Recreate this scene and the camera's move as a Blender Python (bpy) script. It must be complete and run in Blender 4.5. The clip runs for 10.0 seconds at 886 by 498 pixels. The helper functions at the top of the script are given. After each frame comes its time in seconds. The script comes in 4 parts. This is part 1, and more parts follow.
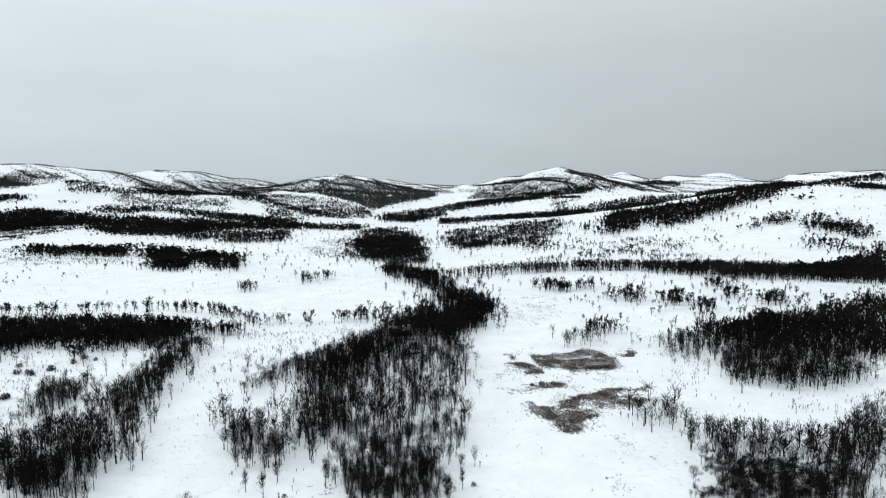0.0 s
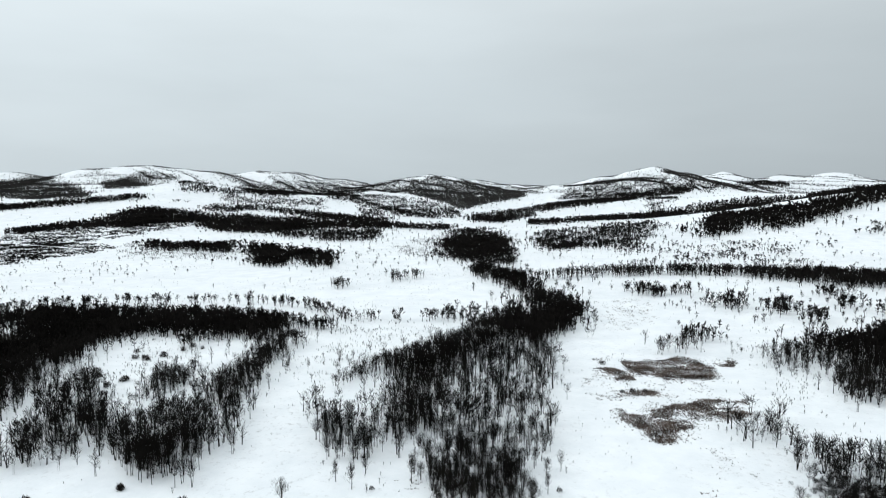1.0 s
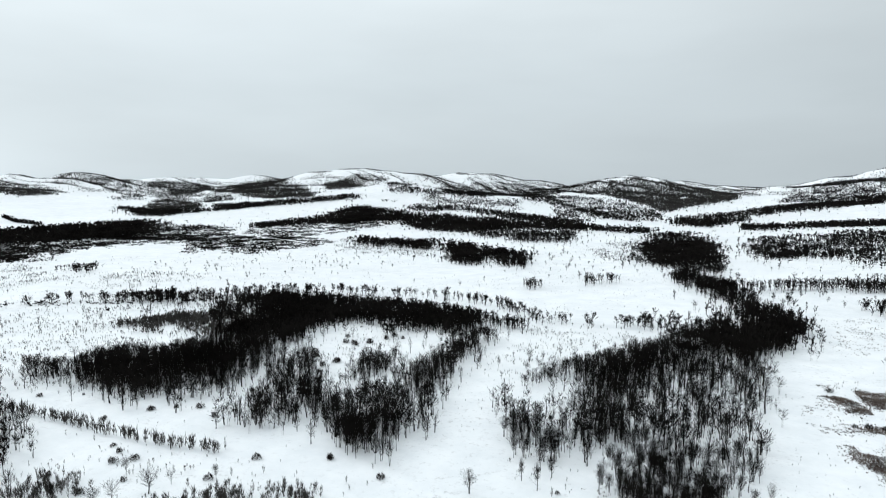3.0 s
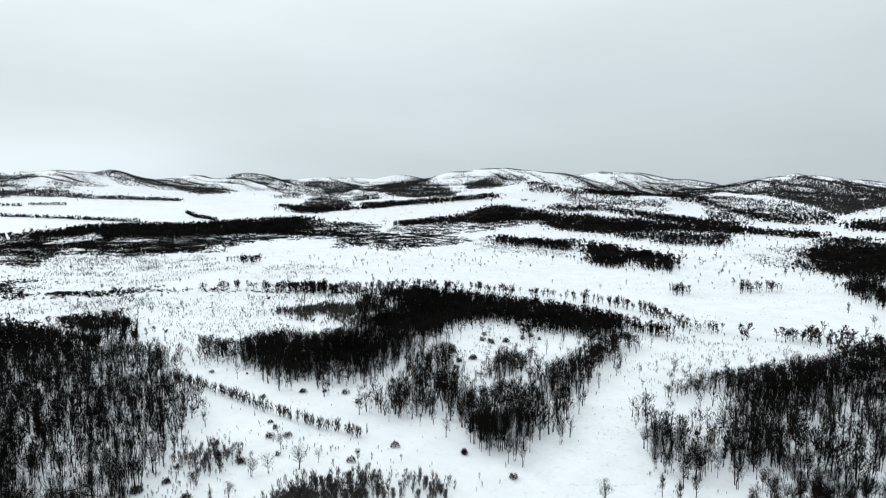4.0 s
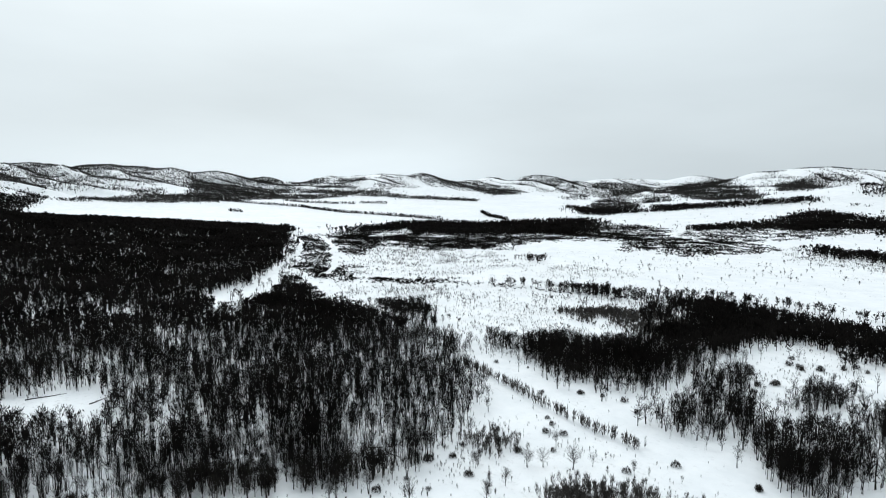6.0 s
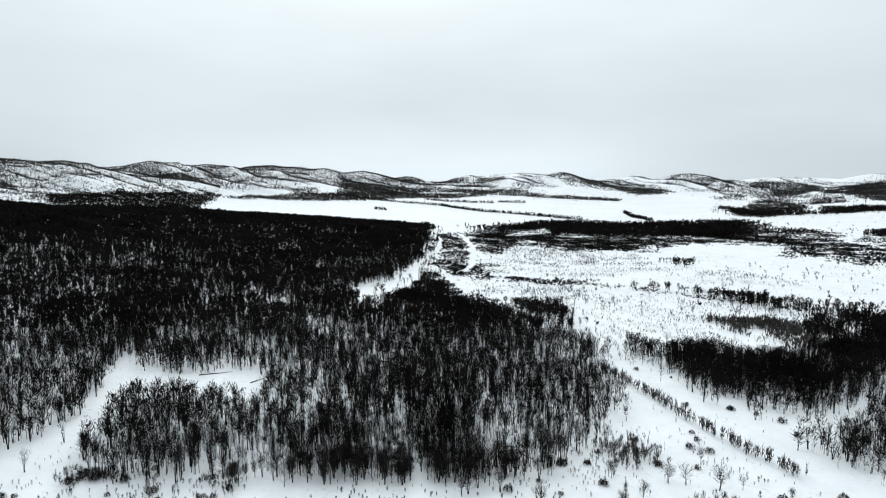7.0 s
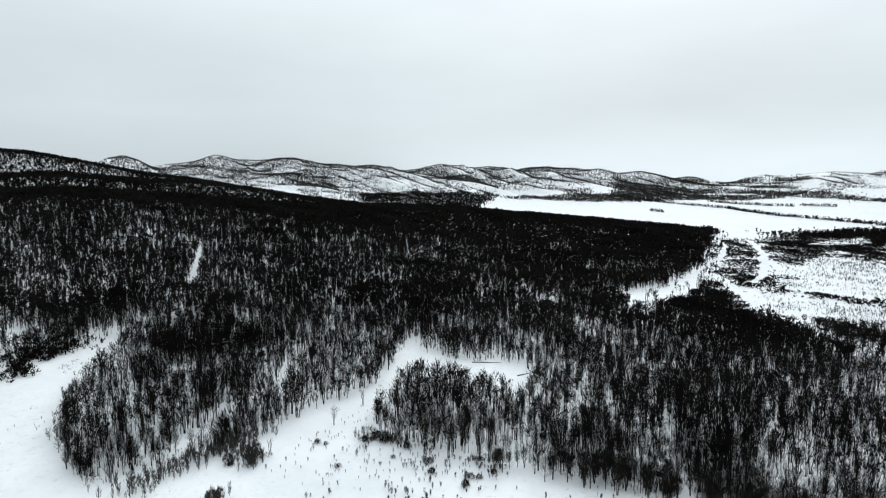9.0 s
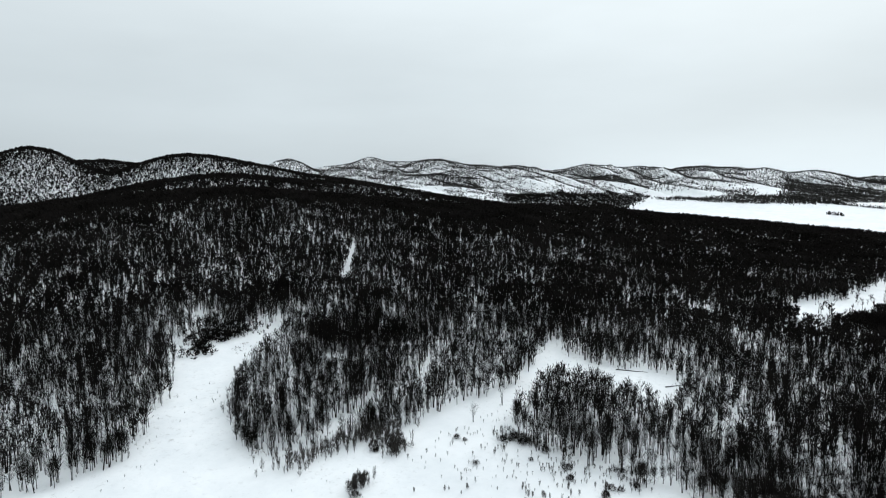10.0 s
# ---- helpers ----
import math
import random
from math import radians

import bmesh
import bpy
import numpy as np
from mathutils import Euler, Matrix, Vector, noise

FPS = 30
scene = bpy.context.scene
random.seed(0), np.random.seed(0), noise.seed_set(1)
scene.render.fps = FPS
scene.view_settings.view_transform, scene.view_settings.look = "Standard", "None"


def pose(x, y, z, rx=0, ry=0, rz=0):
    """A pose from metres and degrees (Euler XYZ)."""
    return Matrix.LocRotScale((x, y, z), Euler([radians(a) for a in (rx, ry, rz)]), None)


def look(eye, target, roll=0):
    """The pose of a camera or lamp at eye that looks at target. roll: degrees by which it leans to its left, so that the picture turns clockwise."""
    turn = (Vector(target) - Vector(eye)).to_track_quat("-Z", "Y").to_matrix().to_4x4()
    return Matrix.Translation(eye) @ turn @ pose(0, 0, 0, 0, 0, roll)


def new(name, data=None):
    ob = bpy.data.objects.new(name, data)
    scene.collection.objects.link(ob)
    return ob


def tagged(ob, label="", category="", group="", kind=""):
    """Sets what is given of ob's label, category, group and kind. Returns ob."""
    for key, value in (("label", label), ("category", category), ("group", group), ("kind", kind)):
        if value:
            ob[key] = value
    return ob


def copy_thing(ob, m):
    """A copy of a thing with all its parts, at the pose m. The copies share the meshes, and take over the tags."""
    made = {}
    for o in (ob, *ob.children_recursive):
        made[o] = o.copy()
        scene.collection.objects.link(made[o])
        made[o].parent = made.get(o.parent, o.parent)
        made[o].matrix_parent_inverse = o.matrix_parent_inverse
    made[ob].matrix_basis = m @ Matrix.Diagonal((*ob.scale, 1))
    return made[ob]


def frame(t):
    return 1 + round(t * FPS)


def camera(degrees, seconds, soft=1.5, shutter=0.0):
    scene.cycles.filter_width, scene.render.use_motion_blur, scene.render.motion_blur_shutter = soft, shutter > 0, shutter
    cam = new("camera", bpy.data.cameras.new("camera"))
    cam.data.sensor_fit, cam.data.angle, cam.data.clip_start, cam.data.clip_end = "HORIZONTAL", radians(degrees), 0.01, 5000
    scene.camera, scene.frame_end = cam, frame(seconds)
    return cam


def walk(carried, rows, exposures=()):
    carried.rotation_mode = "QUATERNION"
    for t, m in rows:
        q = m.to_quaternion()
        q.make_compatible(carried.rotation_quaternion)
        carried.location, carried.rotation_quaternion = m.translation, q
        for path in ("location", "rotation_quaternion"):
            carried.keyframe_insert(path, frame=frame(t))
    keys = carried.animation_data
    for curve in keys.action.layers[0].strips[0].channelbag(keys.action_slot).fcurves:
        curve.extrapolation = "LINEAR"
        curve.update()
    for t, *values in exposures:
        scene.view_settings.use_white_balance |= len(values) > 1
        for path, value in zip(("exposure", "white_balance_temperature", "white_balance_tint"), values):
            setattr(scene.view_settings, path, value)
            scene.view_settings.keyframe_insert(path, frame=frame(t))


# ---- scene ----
import collections
import itertools

EYE = 120.0   # height of the hovering viewpoint over the valley floor
cam = camera(72.04, 10.0, soft=1.06)
# seconds, bearing (clockwise from +Y), tilt
TURN = [
    (0.0, 0.207, -6.131),
    (0.2, -3.050, -6.122),
    (0.4, -5.430, -6.114),
    (0.5, -6.120, -6.110),
    (1.0, -8.113, -6.108),
    (1.5, -10.664, -6.102),
    (2.0, -14.611, -6.110),
    (2.5, -20.244, -6.075),
    (2.7, -22.584, -6.035),
    (3.8, -36.654, -6.013),
    (4.0, -39.280, -6.032),
    (4.5, -46.219, -5.985),
    (5.0, -52.298, -5.976),
    (5.5, -59.195, -5.949),
    (5.7, -61.775, -5.912),
    (6.8, -76.149, -5.953),
    (7.0, -78.616, -5.955),
    (7.5, -85.284, -5.943),
    (8.0, -91.148, -5.923),
    (8.5, -97.895, -5.907),
    (9.0, -103.791, -5.888),
    (9.5, -110.515, -5.855),
    (10.0, -117.226, -5.843),
]


def heading(bearing, tilt):
    m = Matrix.Rotation(radians(-bearing), 4, "Z") @ Matrix.Rotation(radians(90 + tilt), 4, "X")
    return Matrix.Translation((0, 0, EYE)) @ m


walk(cam, [(t, heading(b, p)) for t, b, p in TURN])

# ---- light: an overcast winter day ----
SUN_BEARING, SUN_HEIGHT = -85.0, 32.0
world = bpy.data.worlds.new("overcast_sky")
scene.world = world
world.use_nodes = True
wt = world.node_tree
wt.nodes.clear()


def wnode(kind, **values):
    n = wt.nodes.new(kind)
    for k, v in values.items():
        n.inputs[k].default_value = v
    return n


sky = wnode("ShaderNodeTexSky")
sky.sky_type, sky.sun_disc = "NISHITA", False
sky.sun_elevation, sky.sun_rotation = radians(SUN_HEIGHT), radians(SUN_BEARING)
sky.air_density, sky.dust_density = 1.0, 4.0
sky_gain = wnode("ShaderNodeVectorMath")
sky_gain.operation = "SCALE"
sky_gain.inputs["Scale"].default_value = 0.06
wt.links.new(sky.outputs[0], sky_gain.inputs[0])
coord = wnode("ShaderNodeTexCoord")
split = wnode("ShaderNodeSeparateXYZ")
wt.links.new(coord.outputs["Generated"], split.inputs[0])
# the cloud deck: grey at the horizon, brighter overhead
deck = wnode("ShaderNodeValToRGB")
deck.color_ramp.interpolation = "EASE"
stops = [(0.0, (0.575, 0.65, 0.69)), (0.12, (0.615, 0.692, 0.733)), (0.34, (0.77, 0.853, 0.893)), (1.0, (1.27, 1.40, 1.48))]
deck.color_ramp.elements[0].position, deck.color_ramp.elements[1].position = 0.0, 1.0
for pos, c in stops[1:-1]:
    deck.color_ramp.elements.new(pos)
for e, (pos, c) in zip(deck.color_ramp.elements, stops):
    e.position, e.color = pos, (*c, 1)
wt.links.new(split.outputs["Z"], deck.inputs[0])
# slow unevenness of the deck
stretch = wnode("ShaderNodeMapping")
stretch.inputs["Scale"].default_value = (1.0, 1.0, 4.0)
wt.links.new(coord.outputs["Generated"], stretch.inputs[0])
cloud = wnode("ShaderNodeTexNoise", Scale=1.6, Detail=5.0, Roughness=0.5)
wt.links.new(stretch.outputs[0], cloud.inputs["Vector"])
cloud_range = wnode("ShaderNodeMapRange")
for k, v in (("From Min", 0.3), ("From Max", 0.7), ("To Min", 0.93), ("To Max", 1.07)):
    cloud_range.inputs[k].default_value = v
wt.links.new(cloud.outputs["Fac"], cloud_range.inputs[0])
# the side of the veiled sun is lighter
side = wnode("ShaderNodeVectorMath")
side.operation = "DOT_PRODUCT"
side.inputs[1].default_value = (math.sin(radians(SUN_BEARING)), math.cos(radians(SUN_BEARING)), 0)
wt.links.new(coord.outputs["Generated"], side.inputs[0])
side_range = wnode("ShaderNodeMapRange")
for k, v in (("From Min", -0.7), ("From Max", 1.0), ("To Min", 0.69), ("To Max", 1.17)):
    side_range.inputs[k].default_value = v
wt.links.new(side.outputs["Value"], side_range.inputs[0])
gain = wnode("ShaderNodeMath")
gain.operation = "MULTIPLY"
wt.links.new(cloud_range.outputs[0], gain.inputs[0])
wt.links.new(side_range.outputs[0], gain.inputs[1])
deck_gain = wnode("ShaderNodeVectorMath")
deck_gain.operation = "SCALE"
wt.links.new(deck.outputs[0], deck_gain.inputs[0])
wt.links.new(gain.outputs[0], deck_gain.inputs["Scale"])
# a paler break in the cloud low over the horizon on the sun's side
break_side = wnode("ShaderNodeMapRange")
break_side.interpolation_type = "SMOOTHSTEP"
for k, v in (("From Min", 0.86), ("From Max", 1.0), ("To Min", 0.0), ("To Max", 0.26)):
    break_side.inputs[k].default_value = v
wt.links.new(side.outputs["Value"], break_side.inputs[0])
break_low = wnode("ShaderNodeMapRange")
break_low.interpolation_type = "SMOOTHSTEP"
for k, v in (("From Min", 0.015), ("From Max", 0.12), ("To Min", 1.0), ("To Max", 0.0)):
    break_low.inputs[k].default_value = v
wt.links.new(split.outputs["Z"], break_low.inputs[0])
break_gain = wnode("ShaderNodeMath")
break_gain.operation = "MULTIPLY_ADD"
wt.links.new(break_side.outputs[0], break_gain.inputs[0])
wt.links.new(break_low.outputs[0], break_gain.inputs[1])
break_gain.inputs[2].default_value = 1.0
deck_break = wnode("ShaderNodeVectorMath")
deck_break.operation = "SCALE"
wt.links.new(deck_gain.outputs[0], deck_break.inputs[0])
wt.links.new(break_gain.outputs[0], deck_break.inputs["Scale"])
both = wnode("ShaderNodeMix")
both.data_type = "RGBA"
both.inputs["Factor"].default_value = 0.97
wt.links.new(sky_gain.outputs[0], both.inputs["A"])
wt.links.new(deck_break.outputs[0], both.inputs["B"])
back = wnode("ShaderNodeBackground", Strength=1.0)
wt.links.new(both.outputs["Result"], back.inputs["Color"])
out = wnode("ShaderNodeOutputWorld")
wt.links.new(back.outputs[0], out.inputs["Surface"])

sun = new("sun", bpy.data.lights.new("sun", "SUN"))
sun.data.energy, sun.data.angle, sun.data.color = 0.88, radians(25), (0.97, 0.99, 1.0)
b, h = radians(SUN_BEARING), radians(SUN_HEIGHT)
sun.matrix_basis = look((300 * math.sin(b), 300 * math.cos(b), 400), (300 * math.sin(b) - math.sin(b) * math.cos(h), 300 * math.cos(b) - math.cos(b) * math.cos(h), 400 - math.sin(h)))

# ---- materials ----
def material(name, rough=0.9):
    m = bpy.data.materials.new(name)
    m.use_nodes = True
    t = m.node_tree
    bsdf = t.nodes["Principled BSDF"]
    bsdf.inputs["Roughness"].default_value = rough
    bsdf.inputs["Specular IOR Level"].default_value = 0.2
    return m, t, bsdf


def noise_node(t, vec, scale, detail=4.0, rough=0.55):
    n = t.nodes.new("ShaderNodeTexNoise")
    n.inputs["Scale"].default_value, n.inputs["Detail"].default_value, n.inputs["Roughness"].default_value = scale, detail, rough
    t.links.new(vec, n.inputs["Vector"])
    return n


def ramp_node(t, fac, stops):
    r = t.nodes.new("ShaderNodeValToRGB")
    while len(r.color_ramp.elements) < len(stops):
        r.color_ramp.elements.new(0.5)
    for e, (p, c) in zip(r.color_ramp.elements, stops):
        e.position, e.color = p, (*c, 1)
    t.links.new(fac, r.inputs[0])
    return r


def mix_node(t, kind, fac, a, b):
    m = t.nodes.new("ShaderNodeMix")
    m.data_type, m.blend_type = "RGBA", kind
    for sock, v in ((m.inputs["Factor"], fac), (m.inputs["A"], a), (m.inputs["B"], b)):
        if isinstance(v, (int, float)):
            sock.default_value = v
        elif isinstance(v, tuple):
            sock.default_value = (*v, 1)
        else:
            t.links.new(v, sock)
    return m.outputs["Result"]


def snow_material():
    m, t, bsdf = material("wind_packed_snow", 0.75)
    co = t.nodes.new("ShaderNodeNewGeometry").outputs["Position"]
    wide = ramp_node(t, noise_node(t, co, 0.006, 5).outputs["Fac"], [(0.3, (0.83, 0.845, 0.855)), (0.7, (0.905, 0.915, 0.918))])
    drift = ramp_node(t, noise_node(t, co, 0.045, 6, 0.65).outputs["Fac"], [(0.32, (0.90, 0.91, 0.918)), (0.6, (1.0, 1.0, 1.0))])
    base = mix_node(t, "MULTIPLY", 1.0, wide.outputs[0], drift.outputs[0])
    # dry grass tips and bare earth that show through thin snow
    grass = noise_node(t, co, 0.33, 7, 0.8)
    where = noise_node(t, co, 0.013, 5, 0.65)
    g = ramp_node(t, grass.outputs["Fac"], [(0.55, (0, 0, 0)), (0.72, (1, 1, 1))])
    w = ramp_node(t, where.outputs["Fac"], [(0.43, (0.07, 0.07, 0.07)), (0.68, (0.85, 0.85, 0.85))])
    gw = mix_node(t, "MULTIPLY", 1.0, g.outputs[0], w.outputs[0])
    col = mix_node(t, "MIX", gw, base, (0.20, 0.18, 0.16))
    t.links.new(col, bsdf.inputs["Base Color"])
    bump = t.nodes.new("ShaderNodeBump")
    bump.inputs["Strength"].default_value, bump.inputs["Distance"].default_value = 0.6, 0.9
    t.links.new(noise_node(t, co, 0.11, 7, 0.62).outputs["Fac"], bump.inputs["Height"])
    t.links.new(bump.outputs[0], bsdf.inputs["Normal"])
    return m


def plant_material(name, dark, light, scale=0.6, island=False):
    m, t, bsdf = material(name, 0.95)
    bsdf.inputs["Specular IOR Level"].default_value = 0.0
    geo = t.nodes.new("ShaderNodeNewGeometry")
    n = noise_node(t, geo.outputs["Position"], scale, 3)
    c = ramp_node(t, n.outputs["Fac"], [(0.3, dark), (0.7, light)])
    if island:
        v = geo.outputs["Random Per Island"]
    else:
        v = t.nodes.new("ShaderNodeObjectInfo").outputs["Random"]
    r = ramp_node(t, v, [(0.0, (0.6, 0.6, 0.6)), (1.0, (1.35, 1.3, 1.25))])
    t.links.new(mix_node(t, "MULTIPLY", 1.0, c.outputs[0], r.outputs[0]), bsdf.inputs["Base Color"])
    return m


SNOW = snow_material()
BARK = plant_material("birch_bark", (0.015, 0.014, 0.013), (0.05, 0.047, 0.044), 1.5)
TWIG = plant_material("birch_twigs", (0.009, 0.008, 0.0075), (0.022, 0.020, 0.0185))
WOOD = plant_material("wood_twigs", (0.007, 0.0065, 0.006), (0.018, 0.0165, 0.0155), 0.02, island=True)
# the wood twigs again, paler: distance haze painted into the base colour
HAZED_WOOD = plant_material("haze_painted_twigs", (0.028, 0.027, 0.026), (0.052, 0.05, 0.048), 0.004, island=True)
SAPLING = plant_material("sapling_twigs", (0.045, 0.043, 0.041), (0.085, 0.081, 0.077), 0.05, island=True)
SHRUB = plant_material("willow_shrub", (0.016, 0.0145, 0.0135), (0.04, 0.036, 0.033), 0.4)
REED = plant_material("dry_marsh_grass", (0.05, 0.039, 0.033), (0.2, 0.16, 0.142), 0.09, island=True)
DEADWOOD = plant_material("dead_wood", (0.03, 0.027, 0.024), (0.07, 0.062, 0.055))

# ---- the land ----
def bearing_xy(bearing, far):
    return far * math.sin(radians(bearing)), far * math.cos(radians(bearing))


HILLS = []


def hill(bearing, far, top, across, deep, turn=0.0, sharp=0.7):
    """A hill or ridge: where its top is, its height over the valley, half width across and along the bearing, and its turn in degrees."""
    if far < 2400:
        sharp = 1.0
    HILLS.append((*bearing_xy(bearing, far), top, across, deep, radians(bearing + turn), sharp))


# the far range, from the north-east round to the south-west
hill(36.0, 4300, 151, 420, 420)
hill(31.5, 4400, 131, 300, 420)
hill(24.5, 4500, 143, 300, 420, 20)
hill(20.5, 4400, 121, 240, 420)
hill(16.4, 4500, 154, 180, 420, -10)
hill(10.7, 3700, 182, 260, 480, 0, 0.66)
hill(6.0, 3750, 113, 260, 460)
hill(13.8, 3750, 108, 240, 420)
hill(-0.5, 4600, 57, 500, 300)
hill(-5.2, 4300, 103, 260, 420)
hill(-9.5, 3600, 141, 260, 480)
hill(-13.0, 3900, 88, 240, 420)
hill(-17.5, 4400, 98, 340, 420)
hill(-21.8, 4300, 149, 230, 420, 15)
hill(-25.0, 4300, 155, 220, 420, 20)
hill(-28.6, 4200, 134, 220, 460, 20)
hill(-33.6, 4200, 187, 380, 520)
hill(-38.5, 4200, 152, 320, 480)
hill(-43.5, 4600, 141, 420, 300)
hill(-50.5, 4600, 124, 520, 300)
hill(-57.0, 4200, 151, 200, 400)
hill(-61.5, 4300, 136, 300, 380)
hill(-67.7, 4100, 160, 230, 420, 0, 0.66)
hill(-71.8, 4150, 154, 200, 420)
hill(-76.2, 4300, 144, 280, 420)
hill(-81.8, 4300, 131, 280, 420, -20)
hill(-86.0, 4100, 162, 240, 450)
hill(-89.6, 4000, 178, 230, 500, 10)
hill(-94.2, 4000, 199, 300, 500)
hill(-99.5, 3900, 197, 300, 520)
hill(-104.0, 3900, 214, 260, 520, 15)
hill(-110.5, 3700, 205, 300, 560)
hill(-117.6, 3900, 254, 330, 520)
hill(-124.0, 3900, 262, 300, 520)
hill(-131.3, 3600, 243, 230, 520)
# nearer ridges across the valley
hill(31.5, 1750, 112, 360, 300, -20)
hill(27.0, 2300, 81, 700, 220, -10)
hill(19.0, 2700, 67, 420, 260, -25)
hill(38.0, 2600, 140, 420, 300)
hill(-31.0, 2700, 111, 330, 260, 10)
hill(-22.0, 2800, 53, 420, 260, 15)
hill(-10.0, 2900, 8, 420, 260, 10)
hill(22.0, 800, 14, 420, 170, 15)
# the wooded slopes in the west and south-west
hill(-137.0, 1000, 108, 330, 330)
hill(-121.0, 1150, 74, 330, 330)
hill(-108.0, 1300, 68, 330, 330)
hill(-96.0, 1400, 38, 380, 330)
hill(-150.0, 950, 8, 260, 330)
hill(-137.0, 1480, 139, 260, 200)
hill(-124.0, 1750, 89, 420, 260)
hill(-128.5, 1650, 121, 300, 240)
hill(-120.0, 1800, 50, 300, 240)
hill(-148.0, 1450, 79, 260, 240)
hill(-133.5, 2100, 160, 220, 200)
hill(-127.0, 2150, 132, 260, 200)
hill(-139.8, 2100, 207, 235, 220)
hill(-151.0, 2200, 221, 170, 240)
hill(-146.0, 2600, 200, 500, 330)
hill(-160.0, 1600, 40, 260, 300)


def lattice(ix, iy, seed):
    n = (ix * 374761393 + iy * 668265263 + seed * 974634777) & 0xFFFFFFFF
    n = ((n ^ (n >> 13)) * 1274126177) & 0xFFFFFFFF
    return ((n ^ (n >> 16)) & 0xFFFF) / 65535.0


def value_noise(x, y, size, seed):
    """Smooth noise from 0 to 1 over the plan, with lumps of that size in metres."""
    x, y = np.asarray(x) / size + 1000.0, np.asarray(y) / size + 1000.0
    ix, iy = np.floor(x).astype(np.int64), np.floor(y).astype(np.int64)
    u, v = x - ix, y - iy
    u, v = u * u * (3 - 2 * u), v * v * (3 - 2 * v)
    a, b = lattice(ix, iy, seed), lattice(ix + 1, iy, seed)
    c, d = lattice(ix, iy + 1, seed), lattice(ix + 1, iy + 1, seed)
    return (a * (1 - u) + b * u) * (1 - v) + (c * (1 - u) + d * u) * v


def fractal(x, y, size, seed, octaves=4):
    total, weight = 0.0, 0.0
    for k in range(octaves):
        total = total + value_noise(x, y, size / 2 ** k, seed + k) * 0.5 ** k
        weight += 0.5 ** k
    return total / weight


def land(x, y):
    """Height of the ground."""
    x, y = np.asarray(x, float), np.asarray(y, float)
    r = np.hypot(x, y)
    rise = 45.0 * np.clip((r - 1500) / 3000, 0, 1) ** 1.2
    pile, crown = np.zeros_like(r), np.zeros_like(r)
    for hx, hy, top, across, deep, turn, sharp in HILLS:
        dx, dy = x - hx, y - hy
        a = (dx * math.cos(turn) - dy * math.sin(turn)) / across
        d = (dx * math.sin(turn) + dy * math.cos(turn)) / deep
        g = np.exp(-0.5 * (a * a + d * d) ** sharp)
        pile += (top * g) ** 4
        crown = np.maximum(crown, g)
    pile = pile ** 0.25
    swell = (fractal(x, y, 260, 11, 3) - 0.5) * 7 * np.clip((r - 150) / 700, 0.25, 1)
    # spurs and gullies run down the flanks of the far hills towards the valley
    slant = (fractal(x, y, 900, 31, 2) - 0.5) * 900
    arc = np.arctan2(x, y) * 4000 + slant + 0.45 * (r - 4000)
    ridge = (1 - np.abs(2 * value_noise(arc, r * 0.32, 230, 23) - 1)) * 0.72 + (1 - np.abs(2 * value_noise(arc, r * 0.5, 95, 24) - 1)) * 0.28
    flank = np.clip((0.985 - crown) / 0.22, 0, 1) * np.clip((pile - 20) / 50, 0, 1) * np.clip((r - 2400) / 600, 0, 1)
    return rise + pile - flank * (0.66 - ridge) * np.clip(pile * 0.6, 0, 75) + swell


def mesh_from(name, verts, faces, mat, smooth=False):
    """A mesh from arrays of corners and of triangles or quads."""
    me = bpy.data.meshes.new(name)
    verts, faces = np.asarray(verts, np.float32), np.asarray(faces, np.int32)
    me.vertices.add(len(verts))
    me.vertices.foreach_set("co", verts.ravel())
    n = faces.shape[1]
    me.loops.add(faces.size)
    me.loops.foreach_set("vertex_index", faces.ravel())
    me.polygons.add(len(faces))
    me.polygons.foreach_set("loop_start", np.arange(0, faces.size, n, dtype=np.int32))
    me.polygons.foreach_set("use_smooth", np.full(len(faces), smooth))
    me.materials.append(mat)
    me.update(calc_edges=True)
    me.validate()
    return me


def build_ground():
    bear = np.concatenate([np.arange(-160, 42, 0.4), np.arange(42, 200, 4.0)])
    far = np.concatenate([[0.001, 40, 80, 120, 150], 165 * (2500 / 165) ** (np.arange(160) / 160), np.arange(2500, 4800, 24.0), [4800, 4900, 5100, 5500, 6500]])
    B, R = np.meshgrid(np.radians(bear), far)
    x, y = R * np.sin(B), R * np.cos(B)
    verts = np.stack([x, y, land(x, y)], -1).reshape(-1, 3)
    nb, nr = len(bear), len(far)
    i, j = np.meshgrid(np.arange(nr - 1), np.arange(nb), indexing="ij")
    k = (j + 1) % nb
    faces = np.stack([i * nb + j, i * nb + k, (i + 1) * nb + k, (i + 1) * nb + j], -1).reshape(-1, 4)[:, ::-1]
    ob = new("ground", mesh_from("ground", verts, faces, SNOW, True))
    return tagged(ob, "rolling valley floor and hills under wind-packed snow", "snow ground", kind="structure")


build_ground()

# ---- plants ----
def in_outline(px, py, outline):
    """Which of the points lie inside the closed outline."""
    inside = np.zeros(len(px), bool)
    for (x1, y1), (x2, y2) in zip(outline, outline[1:] + outline[:1]):
        if y1 != y2:
            inside ^= ((y1 > py) != (y2 > py)) & (px < (x2 - x1) * (py - y1) / (y2 - y1) + x1)
    return inside


